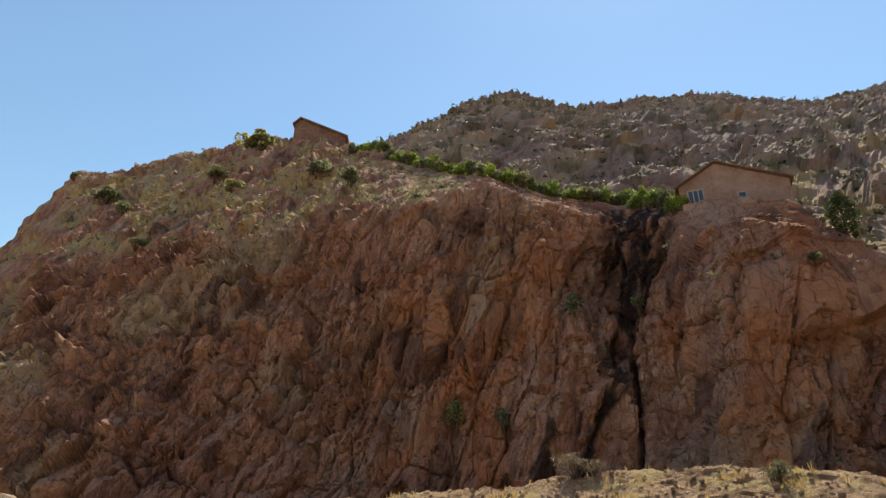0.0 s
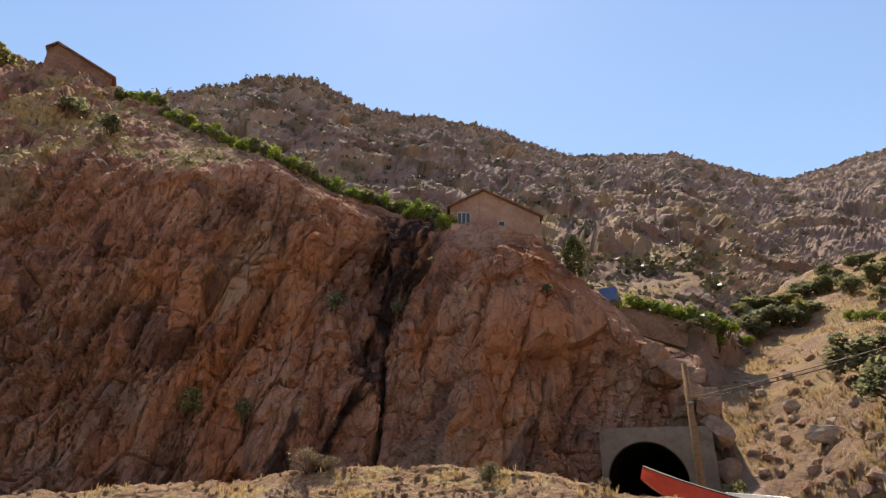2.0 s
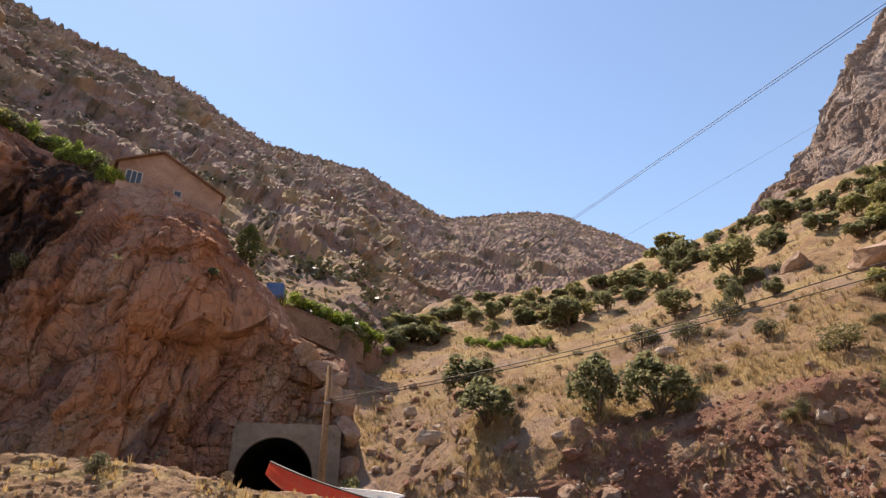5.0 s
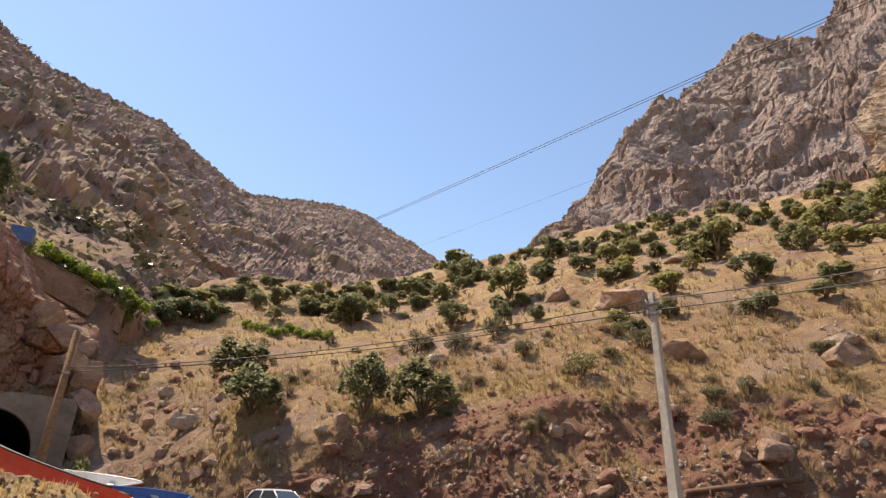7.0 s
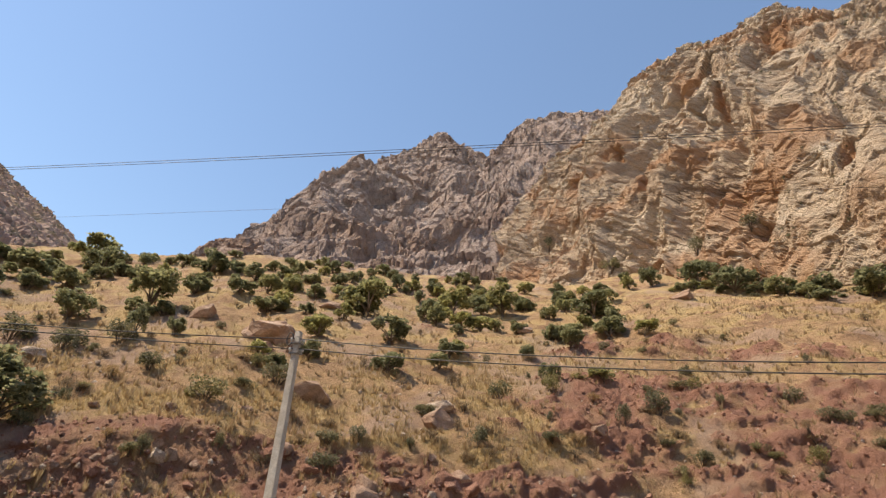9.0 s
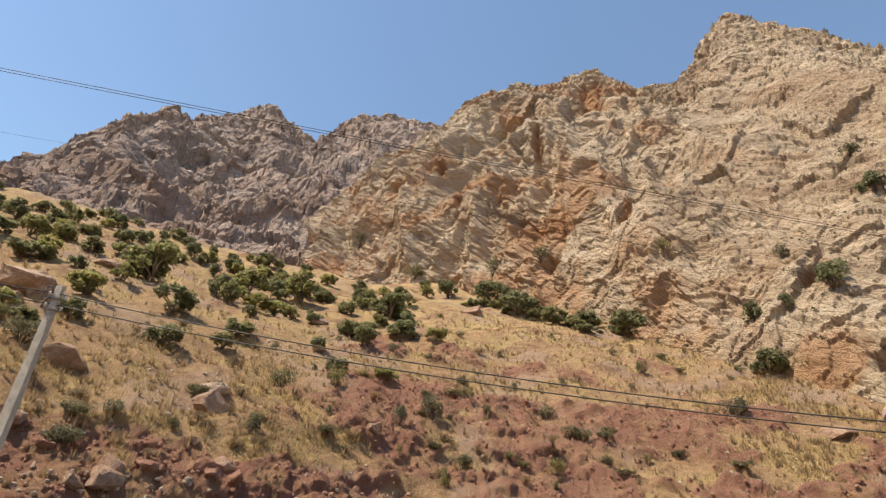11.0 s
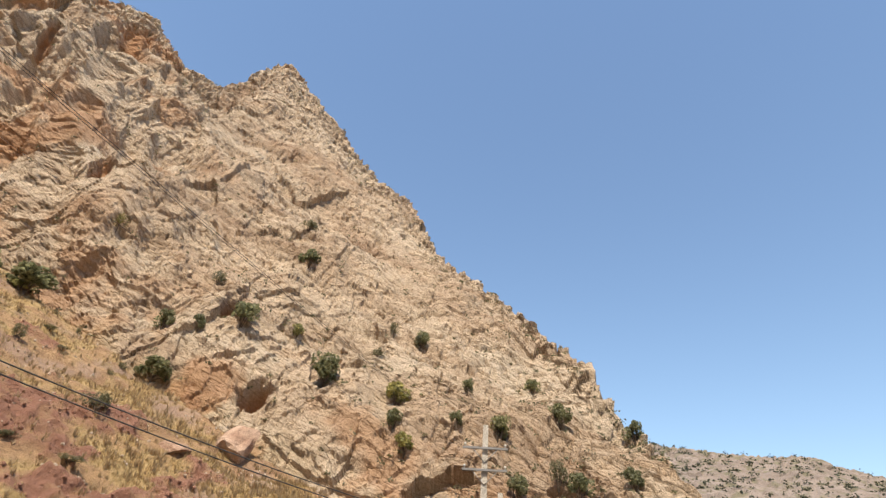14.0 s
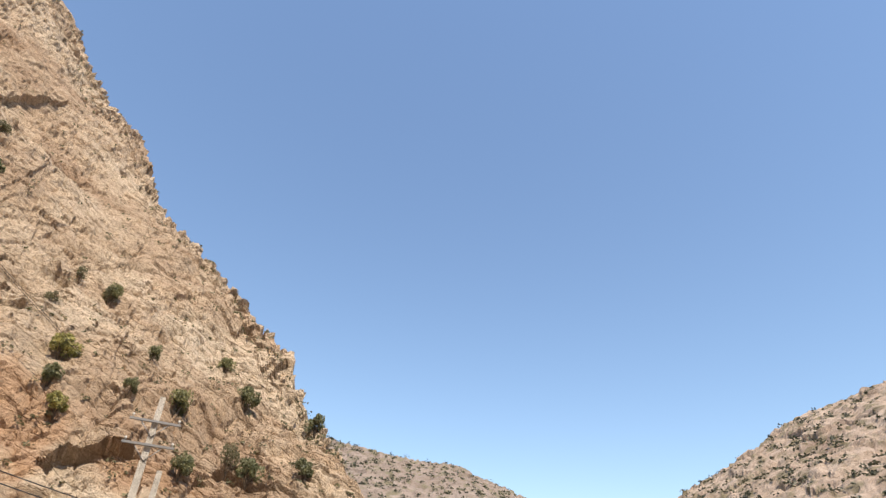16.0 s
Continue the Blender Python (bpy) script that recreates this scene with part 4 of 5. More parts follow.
SLOPE_BUSHES = [(80.2, 14.7, 2.4, 1.5), (86.4, 13.9, 3.1, 1.6), (91.4, 12.0, 4.7, 2.3), (97.3, 14.3, 3.6, 2.0), (95.3, 15.5, 2.0, 1.5), (118.6, 14.6, 2.7, 1.8),
                (123.5, 15.2, 2.4, 2.0), (130.0, 12.5, 1.7, 1.9), (132.9, 13.2, 2.4, 2.4), (143.8, 13.6, 1.8, 1.5), (144.7, 8.8, 2.1, 1.7), (116.6, 10.3, 2.6, 2.0),
                (75.8, 14.1, 3.9, 2.1), (79.4, 14.1, 2.8, 2.0), (83.4, 15.5, 3.0, 2.2), (160.2, 13.8, 2.9, 1.7), (158.3, 19.2, 2.1, 1.5), (152.9, 17.7, 1.6, 1.3)]
CRAG_BUSHES = [(178.6, 19.2, 4.1, 3.0), (185.9, 18.5, 3.2, 2.1), (187.8, 24.0, 1.9, 1.4), (192.8, 20.0, 1.6, 1.5), (191.8, 17.0, 1.6, 1.5), (185.9, 16.4, 2.2, 1.8),
               (187.2, 14.5, 2.5, 1.8), (169.6, 23.4, 4.0, 2.6), (163.0, 21.5, 2.3, 1.8), (165.9, 22.0, 1.7, 1.6), (175.1, 23.3, 1.9, 1.3), (174.7, 30.0, 2.9, 1.6),
               (199.2, 20.4, 1.7, 1.5), (201.8, 17.5, 2.8, 2.0), (196.0, 15.9, 2.7, 2.5), (197.7, 11.2, 3.1, 1.9), (203.4, 11.6, 2.6, 2.3), (208.2, 12.3, 2.5, 1.9),
               (208.5, 16.1, 2.1, 2.0)]
HIGH_BUSHES = [(187.8, 23.7, 1.7, 1.6), (184.9, 24.9, 1.4, 1.3), (183.5, 22.6, 1.6, 1.0), (201.5, 12.4, 2.1, 2.4), (173.8, 33.3, 1.9, 0.9), (166.4, 26.3, 1.5, 1.5),
               (143.5, 28.4, 1.9, 1.4), (138.4, 27.0, 1.8, 1.6), (130.0, 26.2, 2.4, 1.3), (123.8, 28.5, 1.7, 1.6), (156.1, 28.3, 1.7, 1.6)]
CLIFF_BUSHES = [(13.1, 17.7, 2.7, 2.1), (19.2, 17.8, 2.1, 1.5), (1.7, 7.4, 3.2, 2.5), (5.9, 7.5, 2.1, 1.8), (-32.8, 24.0, 3.0, 1.4), (-31.2, 23.4, 2.2, 1.2),
                (-24.0, 28.1, 2.6, 1.5), (-20.5, 31.6, 4.0, 1.7), (-18.3, 34.1, 1.8, 0.9), (-14.0, 30.3, 3.6, 1.6), (-10.3, 29.7, 3.0, 1.6), (-29.4, 20.9, 2.2, 0.9),
                (-35.6, 25.1, 1.2, 0.9), (-30.4, 28.2, 1.2, 0.8), (34.3, 20.0, 1.6, 1.1), (-22.2, 27.4, 2.7, 1.2)]
plant_rows(LOWER_TREES[:4], FIGS, SLOPE, "fig trees on the hillside", TREE, 0.4, 1.15)
plant_rows(LOWER_TREES[4:], FIGS, SLOPE, "fig trees on the hillside", TREE)
plant_rows(UPPER_TREES, FIGS, SLOPE, "fig trees on the hillside", TREE)
plant_rows(FOOT_TREES, FIGS, CRAGS, "fig trees at the foot of the tan cliff", TREE)
plant_rows(SLOPE_BUSHES, OLIVES, SLOPE, "scrub bushes on the hillside", BUSH)
plant_rows(CRAG_BUSHES, DARKS, CRAGS, "bushes on the tan cliff", BUSH)
plant_rows(HIGH_BUSHES, OLIVES, CRAGS, "bushes on the tan cliff", BUSH)
plant_rows(CLIFF_BUSHES, DARKS, [cliff_north], "bushes on the red cliff", BUSH)

# trees along the hill's brow and in the valley head, loosely strewn
for k in range(84):
    az = rng.uniform(77, 134)
    place = sighted(az, np.interp(az, [76, 85, 91, 101, 125, 134], [21.2, 23.2, 24.8, 25.6, 24.8, 25.0]) - rng.uniform(0, 1) ** 1.4 * 5.0, [hillside])
    if place:
        planted(FIGS, sunk(place, 0.2), rng.uniform(2.4, 5.0), rng.uniform(2.0, 3.6), "fig trees on the brow of the hill", "dark green tree on the brow of the hill", TREE)
for k in range(60):
    az = rng.uniform(50, 77)
    place = sighted(az, np.interp(az, [50, 52, 60, 69, 77], [14.5, 16.6, 19.0, 19.6, 21.3]) - rng.uniform(0, 1) ** 1.5 * 3.2, [hillside])
    if place:
        planted(FIGS, sunk(place, 0.2), rng.uniform(2.6, 5.6), rng.uniform(2.0, 3.6), "fig trees in the valley head", "dark green orchard tree in the valley head", TREE)
for k in range(22):
    place = sighted(rng.uniform(86, 132), rng.uniform(15, 23), [hillside])
    planted(FIGS, sunk(place, 0.2), rng.uniform(2.0, 3.6), rng.uniform(1.5, 2.5), "young fig trees on the hillside", "small leafy fig tree in dry grass", TREE)
for k in range(60):
    az = rng.uniform(78, 124)
    place = sighted(az, np.interp(az, [76, 85, 91, 101, 125, 134], [21.2, 23.2, 24.8, 25.6, 24.8, 25.0]) - rng.uniform(-0.2, 2.2), [hillside])
    if place:
        planted(FIGS if k % 3 else DARKS, sunk(place, 0.2), rng.uniform(2.2, 4.4), rng.uniform(1.5, 2.6), "small trees on the brow of the hill", "low green tree on the brow of the hill", TREE if k % 3 else BUSH)
# leafy band along the foot of the tan cliff
for az in np.arange(135.5, 152.0, 1.05):
    place = sighted(az, np.interp(az, [135, 141, 147.5, 152], [24.2, 23.1, 21.9, 20.9]) + rng.uniform(-0.4, 0.5), CRAGS)
    planted(FIGS if rng.uniform() < 0.6 else DARKS, sunk(place, 0.2), rng.uniform(2.6, 4.6), rng.uniform(1.6, 2.8), "fig trees at the foot of the tan cliff", "green tree in a band below the tan cliff", TREE)
# low scrub over the whole slope
for k in range(190):
    place = sighted(rng.uniform(56, 162), rng.uniform(7, 23), [hillside])
    if place:
        planted(DULLS if k % 2 else OLIVES, sunk(place, 0.08), rng.uniform(0.8, 2.4), rng.uniform(0.6, 1.2), "low scrub on the hillside", "", BUSH)
# terrace hedge along the top of the red cliff
for az in np.arange(-10.5, 24.5, 0.62):
    d = float(np.interp(az, [-10, -0.5, 5, 13.7, 18, 24], [81, 69, 63, 61, 63, 57.5])) + rng.uniform(-1.0, 0.6)
    place = dropped(*plan(az, d)[:2], [cliff_north])
    if place:
        planted(VINES if rng.uniform() < 0.65 else DARKS, sunk(place, 0.15), rng.uniform(1.9, 3.2), rng.uniform(1.5, 2.7), "hedge on the cliff-top terrace", "", BUSH)
# vines above the retaining wall and in a row on the slope
for az in np.arange(42.5, 50.5, 0.7):
    d = float(np.interp(az, [42, 50.5], [67.2, 68.6])) + rng.uniform(0, 1.5)
    place = dropped(*plan(az, d)[:2], [mountain_north, hillside])
    if place:
        place.z = max(place.z, float(np.interp(az, [41, 50.8], [23.9, 19.9])))
    planted(VINES, sunk(place, 0.1), rng.uniform(2.2, 3.4), rng.uniform(1.7, 2.6), "vines on the walled terrace", "", BUSH)
for az in np.arange(59.5, 67.5, 0.55):
    place = sighted(az, 14.7 + rng.uniform(-0.2, 0.4), [hillside, mountain_north])
    planted(VINES, sunk(place, 0.1), rng.uniform(1.3, 2.2), rng.uniform(1.0, 1.6), "row of vines on the slope", "", BUSH)


def make_conifer():
    """A dense dark upright tree beside the house."""
    root = thing("cypress_tree", Matrix(), "dense dark green upright tree near the cliff house", "tree")
    n = 2600
    z = rng.uniform(0, 1, n) ** 0.8
    r = 0.95 * np.sin(np.pi * np.clip(z * 0.86 + 0.12, 0, 1)) ** 0.8 * rng.uniform(0.55, 1.08, n)
    t = rng.uniform(0, 2 * np.pi, n)
    r *= 1 + 0.18 * np.sin(t * 3 + z * 9)
    pts = np.stack((np.cos(t) * r, np.sin(t) * r, 0.7 + z * 2.9), 1)
    part("trunk", tubes("trunk", [([(0, 0, -0.5), (0, 0.02, 1.0), (0, 0, 3.2)], [0.12, 0.10, 0.03])], M_BARK, 7), root)
    part("crown", leaves_mesh("crown", pts, 0.16, M_CYPRESS, 0.9), root)
    return root


tree = make_conifer()
spot = dropped(*plan(37.2, 55.8)[:2], [cliff_north, mountain_north])
tree.matrix_basis = Matrix.LocRotScale(spot + Vector((0, 0, -0.2)), None, (1.2, 1.2, 1.3))


# ---- stones ----
def boulder_mesh(name, material, seed, cuts=26, level=3):
    g = np.random.default_rng(seed)
    bm = bmesh.new()
    bmesh.ops.create_icosphere(bm, subdivisions=level, radius=1.0)
    p = np.array([v.co for v in bm.verts])
    for k in range(cuts):
        n = g.normal(size=3)
        n /= np.linalg.norm(n)
        over = np.maximum(0, p @ n - g.uniform(0.38, 0.72))
        p -= over[:, None] * n
    p *= 1.35
    p += p * (0.10 * fbm(p * 2.2, 4, seed))[:, None]
    for v, q in zip(bm.verts, p):
        v.co = q
    return solid(bm, name, material)


BOULDERS = [boulder_mesh("boulder", (M_BOULDER, M_PALE, M_BOULDER, M_RUBBLE, M_BOULDER, M_RUBBLE, M_BOULDER, M_RUBBLE)[k], 50 + k) for k in range(8)]
ROCKS = [(89.6, 19.2, 2.7, 1.7), (96.0, 18.2, 5.8, 3.0), (100.9, 13.2, 4.2, 2.5), (89.0, 11.0, 1.3, 1.0), (112.8, 11.9, 3.8, 2.5), (95.1, 11.6, 1.7, 0.7),
         (77.8, 13.3, 2.2, 1.0), (127.7, 11.8, 1.5, 1.0), (121.1, 20.7, 1.7, 1.0), (101.4, 21.8, 3.4, 1.1), (56.2, 6.2, 3.4, 1.6), (67.5, 6.4, 1.5, 0.9),
         (72.4, 3.0, 1.8, 1.2), (68.1, 1.6, 2.9, 1.8), (113.1, 13.3, 2.7, 1.3), (106.7, 6.2, 2.0, 1.8), (83.1, 10.3, 1.3, 0.6), (136.4, 23.2, 2.9, 1.0),
         (94.6, 18.0, 2.6, 1.9), (97.5, 18.2, 2.6, 2.2), (95.5, 17.2, 2.2, 1.3), (98.3, 17.3, 1.9, 1.2), (171.8, 12.6, 4.7, 3.9), (167.2, 12.0, 2.6, 1.3), (106.6, 5.1, 3.9, 2.3)]


def set_rock(place, wide, high, k, label, group):
    ob = new("boulder", BOULDERS[k % len(BOULDERS)])
    ob.matrix_basis = Matrix.LocRotScale(place + Vector((0, 0, high * 0.1)), Euler((rng.uniform(-0.3, 0.3), rng.uniform(-0.3, 0.3), rng.uniform(0, 6.28))),
                                         (wide * 0.58, wide * 0.5, high * 0.62))
    return tagged(ob, label, "boulder", group)


for k, (az, el, w, h) in enumerate(ROCKS):
    place = sighted(az, el, CRAGS)
    if place is None:
        continue
    d = (place - Vector(EYE)).length
    set_rock(place, d * radians(w), d * radians(h), (1 if az in (56.2, 77.8, 113.1, 67.5) else 2 * k), "weathered angular boulder half sunk in the dry slope", "boulders on the hillside")
for k in range(120):
    if k < 70:
        place = sighted(rng.uniform(50, 59.5), rng.uniform(2, 13), [hillside])
    else:
        place = sighted(rng.uniform(60, 118), rng.uniform(1.5, 9), [hillside])
    if place:
        s = rng.uniform(0.35, 1.3) ** 1.3
        set_rock(place, s, s * rng.uniform(0.55, 0.9), int(rng.integers(8)), "angular broken rock fallen on the earth slope", "rocks fallen on the slope")


def strewn(name, places, sizes, material, label, category="stones"):
    """Many small chipped stones in one object."""
    bm = bmesh.new()
    bmesh.ops.create_icosphere(bm, subdivisions=1, radius=1.0)
    base = np.array([v.co for v in bm.verts])
    tri = np.array([[v.index for v in f.verts] for f in bm.faces])
    bm.free()
    n = len(places)
    v = base[None] * rng.uniform(0.6, 1.15, (n, len(base), 1)) * (sizes[:, None, None] * rng.uniform(0.55, 1.1, (n, 1, 3)))
    t = rng.uniform(0, 6.28, n)
    c, s = np.cos(t)[:, None], np.sin(t)[:, None]
    x, y = v[..., 0] * c - v[..., 1] * s, v[..., 0] * s + v[..., 1] * c
    v = np.stack((x, y, v[..., 2]), -1) + places[:, None]
    f = (tri[None] + (np.arange(n) * len(base))[:, None, None]).reshape(-1, 3)
    return tagged(new(name, mesh_of(name, v.reshape(-1, 3), f, material)), label, category, "", "stuff")


def picked(land, weight, count):
    w = np.clip(weight, 0, None)
    i = rng.choice(len(w), count, p=w / w.sum())
    return LAND[land]["p"][i] + rng.normal(size=(count, 3)) * (0.12, 0.12, 0.0)


hp = LAND["hillside"]
hd = np.hypot(hp["p"][:, 0], hp["p"][:, 1])
strewn("rubble", picked("hillside", hp["red"] * (hd < 80), 6500), rng.uniform(0.2, 0.56, 6500) ** 2.5, M_RUBBLE, "loose red rubble on the cut earth bank")
strewn("pale_stones", picked("hillside", (hd < 90) * (0.25 + hp["pale"] + 3.0 * (hd < 35.5)), 1700), rng.uniform(0.06, 0.24, 1700), M_PALE, "scattered pale stones on the slope")
bp = LAND["bank"]
bd = np.hypot(bp["p"][:, 0], bp["p"][:, 1])
strewn("gravel", picked("bank", 1.0 * (bd < 15.6) * (bd > 12), 2600), rng.uniform(0.015, 0.09, 2600) ** 1.0, M_BOULDER, "loose gravel on the roadside bank")


def tufts(name, places, high, blades, material, label):
    """Tufts of thin dry blades in one object."""
    n = len(places)
    t = rng.uniform(0, 6.28, (n, blades))
    out = rng.uniform(0.1, 0.7, (n, blades))
    h = high * rng.uniform(0.5, 1.2, (n, blades)) * rng.uniform(0.6, 1.3, (n, 1))
    foot = places[:, None] + np.stack((np.cos(t) * 0.12 * high, np.sin(t) * 0.12 * high, 0 * t - 0.03), -1)
    tip = foot + np.stack((np.cos(t) * out * h * 0.7, np.sin(t) * out * h * 0.7, h), -1)
    wide = np.stack((-np.sin(t), np.cos(t), 0 * t), -1) * (0.09 * high)
    v = np.stack((foot - wide, foot + wide, tip), 2).reshape(-1, 3)
    f = np.arange(len(v)).reshape(-1, 3)
    return tagged(new(name, mesh_of(name, v, f, material)), label, "grass", "", "stuff")


tufts("dry_grass", picked("hillside", (hp["dry"] ** 2 + 0.03) * (hd < 110) * (1 - 0.85 * hp["red"]), 60000), 0.25, 5, M_STRAW, "dry straw-yellow grass over the hillside")
tufts("tussocks", picked("hillside", (0.3 + hp["dry"]) * (hd < 100) * (1 - 0.8 * hp["red"]), 5000), 0.55, 14, M_TUSSOCK, "soft brown grass tussocks on the hillside")
tufts("bank_grass", picked("bank", (bp["dry"] + 0.03) * (bd > 13.2) * (bd < 16), 900), 0.17, 7, M_STRAW, "dry grass tufts on the gravel bank")


def scrub(name, land, weight, count, size, material, label):
    """Far scrub: small clumps of leafy flakes."""
    at = np.repeat(picked(land, weight, count), 9, 0)
    s = np.repeat(rng.uniform(0.6, 1.5, count), 9)[:, None] * size
    o = rng.normal(size=(len(at), 3)) * (0.5, 0.5, 0.35)
    o[:, 2] = np.abs(o[:, 2])
    me = leaves_mesh(name, at + o * s, size * 0.75, material, 0.9)
    return tagged(new(name, me), label, "scrub", "", "stuff")


np_, ne_ = LAND["mountain_north"], LAND["mountain_east"]
cs_ = LAND["cliff_south"]
scrub("mountain_scrub", "mountain_north", 0.4 + 2.0 * np_["scrub"] + 3.0 * (np_["up"] > 0.88) * (np_["up"] < 0.975), 4600, 1.5, M_SCRUB, "dark scrub scattered over the brown mountain")
scrub("cliff_scrub", "cliff_south", 1.0 + 3.0 * (cs_["up"] > 0.86) * (cs_["up"] < 0.98), 1500, 0.55, M_OLIVE, "small scrub in cracks of the tan cliff")
scrub("red_cliff_scrub", "cliff_north", 0.002 + LAND["cliff_north"]["dry"], 700, 0.5, M_OLIVE, "small scrub on the upper red slope")
scrub("far_scrub", "mountain_far", 0.1 + LAND["mountain_far"]["scrub"], 3600, 5.0, M_SCRUB, "scrub dots on the distant hill")
scrub("west_scrub", "mountain_west", 0.1 + LAND["mountain_west"]["scrub"], 3000, 2.6, M_SCRUB, "scrub dots on the hill across the valley")


# ---- tunnel ----
def build_portal():
    turn = math.atan2(P_ALONG[1], P_ALONG[0])
    root = thing("tunnel_portal", Matrix.LocRotScale((P_LEFT[0], P_LEFT[1], 0), Euler((0, 0, turn)), None), "plain concrete road tunnel portal set into the red cliff", "tunnel")
    arc = [(ARCH_X + ARCH_R * math.cos(t), ARCH_Z + ARCH_R * math.sin(t)) for t in np.linspace(0, math.pi, 29)]
    path = [(ARCH_X + ARCH_R, -0.4)] + arc + [(ARCH_X - ARCH_R, -0.4)]
    bm = bmesh.new()
    rim = [(P_WIDE, -0.4), (P_WIDE, PORTAL_TOP - 0.1), (0, PORTAL_TOP), (0, -0.4)]

    def outer(x, z):
        # the point of the headwall's edge that faces this point of the arch
        dx, dz = x - ARCH_X, z - 3.0
        k = min((P_WIDE - ARCH_X) / dx if dx > 1e-6 else 9e9, -ARCH_X / dx if dx < -1e-6 else 9e9, (PORTAL_TOP - 3.0) / dz if dz > 1e-6 else 9e9)
        return (ARCH_X + dx * k, 3.0 + dz * k) if z > 0 else ((P_WIDE if dx > 0 else 0.0), -0.4)
    rings = []
    for y in (0.0, 0.9):
        rings.append([bm.verts.new((x, y, z)) for x, z in path])
        rings.append([bm.verts.new((u, y, w)) for u, w in (outer(x, z) for x, z in path)])
    for k in range(len(path) - 1):
        a, b, c, d = rings
        bm.faces.new((a[k], a[k + 1], b[k + 1], b[k]))
        bm.faces.new((c[k], d[k], d[k + 1], c[k + 1]))
        bm.faces.new((a[k], c[k], c[k + 1], a[k + 1]))
        bm.faces.new((b[k], b[k + 1], d[k + 1], d[k]))
    part("headwall", solid(bm, "headwall", M_CONCRETE), root)
    bm = bmesh.new()
    last = None
    for y in np.linspace(0.9, 40, 14):
        off = 0.012 * (y - 0.9) ** 2
        row = [bm.verts.new((x * 1.0 + off, y, z)) for x, z in path]
        if last:
            for k in range(len(row) - 1):
                bm.faces.new((last[k], last[k + 1], row[k + 1], row[k]))
        last = row
    bm.faces.new(last)
    part("lining", solid(bm, "lining", M_TUNNELSHADE), root, "tunnel lining coloured near black for the shade inside")
    part("tunnel_floor", box("tunnel_floor", (ARCH_X - ARCH_R, ARCH_X + ARCH_R + 18, 0.0, 40, -0.3, 0.3), M_ROAD, 0.0), root)
    part("crown_patch", box("crown_patch", (ARCH_X - 0.35, ARCH_X + 0.35, -0.02, 0.05, PORTAL_TOP - 0.85, PORTAL_TOP - 0.6), M_CONCRETE, 0.004), root)
    return root


build_portal()


# ---- buildings ----
def window(parent, x0, x1, z0, z1, bars=3):
    w = part("window", box("window", (x0, x1, -0.05, 0.02, z0, z1), M_FRAME, 0.01), parent)
    step = (x1 - x0 - 0.08) / bars
    for k in range(bars):
        part("pane", box("pane", (x0 + 0.08 + k * step, x0 + k * step + step, -0.07, -0.03, z0 + 0.08, z1 - 0.08), M_GLASS, 0.0), w)
    part("sill", box("sill", (x0 - 0.1, x1 + 0.1, -0.16, 0.0, z0 - 0.1, z0 - 0.003), M_CONCRETE, 0.01), w)


def build_house():
    foot = plan(24.4, 57.0)
    end = plan(34.0, 58.0)
    along = end - foot
    root = thing("cliff_house", Matrix.LocRotScale((foot.x, foot.y, 0), Euler((0, 0, math.atan2(along.y, along.x))), None),
                 "pink-brown brick house with a low gable at the cliff edge", "house")
    wide = along.length
    apex, left, right, low = 34.35, 32.25, 31.4, 27.0
    ax = wide * 0.37
    part("wall", prism("wall", [(0, low), (wide, low), (wide, right), (ax, apex), (0, left)], 6.0, M_BRICK), root)
    for name, a, b in (("roof", (-0.35, left - 0.12), (ax, apex + 0.04)), ("roof", (ax, apex + 0.04), (wide + 0.35, right - 0.1))):
        o = prism(name, [a, b, (b[0], b[1] + 0.09), (a[0], a[1] + 0.09)], 6.9, M_ROOF)
        part(name, o, root, "thin brown sheet roof", Matrix.Translation((0, -0.45, 0)))
    window(root, 0.75, 2.2, left - 2.0, left - 0.55)
    window(root, 5.15, 5.9, 30.0, 30.75, 1)
    part("pillar", box("pillar", (2.75, 3.05, -0.22, 0.0, low, apex - 1.0), M_BRICK, 0.01), root)
    part("balcony_wall", box("balcony_wall", (0.1, 4.1, -0.9, -0.72, 28.5, 29.9), M_BRICK, 0.02), root)
    part("window_ledge", box("window_ledge", (6.6, 8.9, -0.12, 0.0, 29.1, 29.25), M_CONCRETE, 0.01), root)
    return root


def build_shed():
    foot, end = plan(-17.0, 88.0), plan(-11.4, 86.0)
    along = end - foot
    root = thing("hilltop_shed", Matrix.LocRotScale((foot.x, foot.y, 0), Euler((0, 0, math.atan2(along.y, along.x))), None),
                 "brown hilltop building with a long sloping roof", "shed")
    wide = along.length
    part("wall", prism("wall", [(0, 55), (wide, 55), (wide, 59.9), (1.0, 63.2), (0, 62.2)], 5.0, M_ROOF), root)
    part("roof", prism("roof", [(0.9, 63.25), (wide + 0.5, 59.8), (wide + 0.5, 60.0), (0.9, 63.5)], 6.0, M_ROOF), root, "", Matrix.Translation((0, -0.5, 0)))
    part("roof_end", prism("roof_end", [(-0.3, 61.95), (0.9, 63.25), (0.9, 63.5), (-0.3, 62.15)], 6.0, M_ROOF), root, "", Matrix.Translation((0, -0.5, 0)))
    part("mast", tubes("mast", [([(0.8, 1, 63.2), (0.8, 1, 64.6)], [0.04, 0.03])], M_STEEL, 6), root)
    return root


build_house()
build_shed()


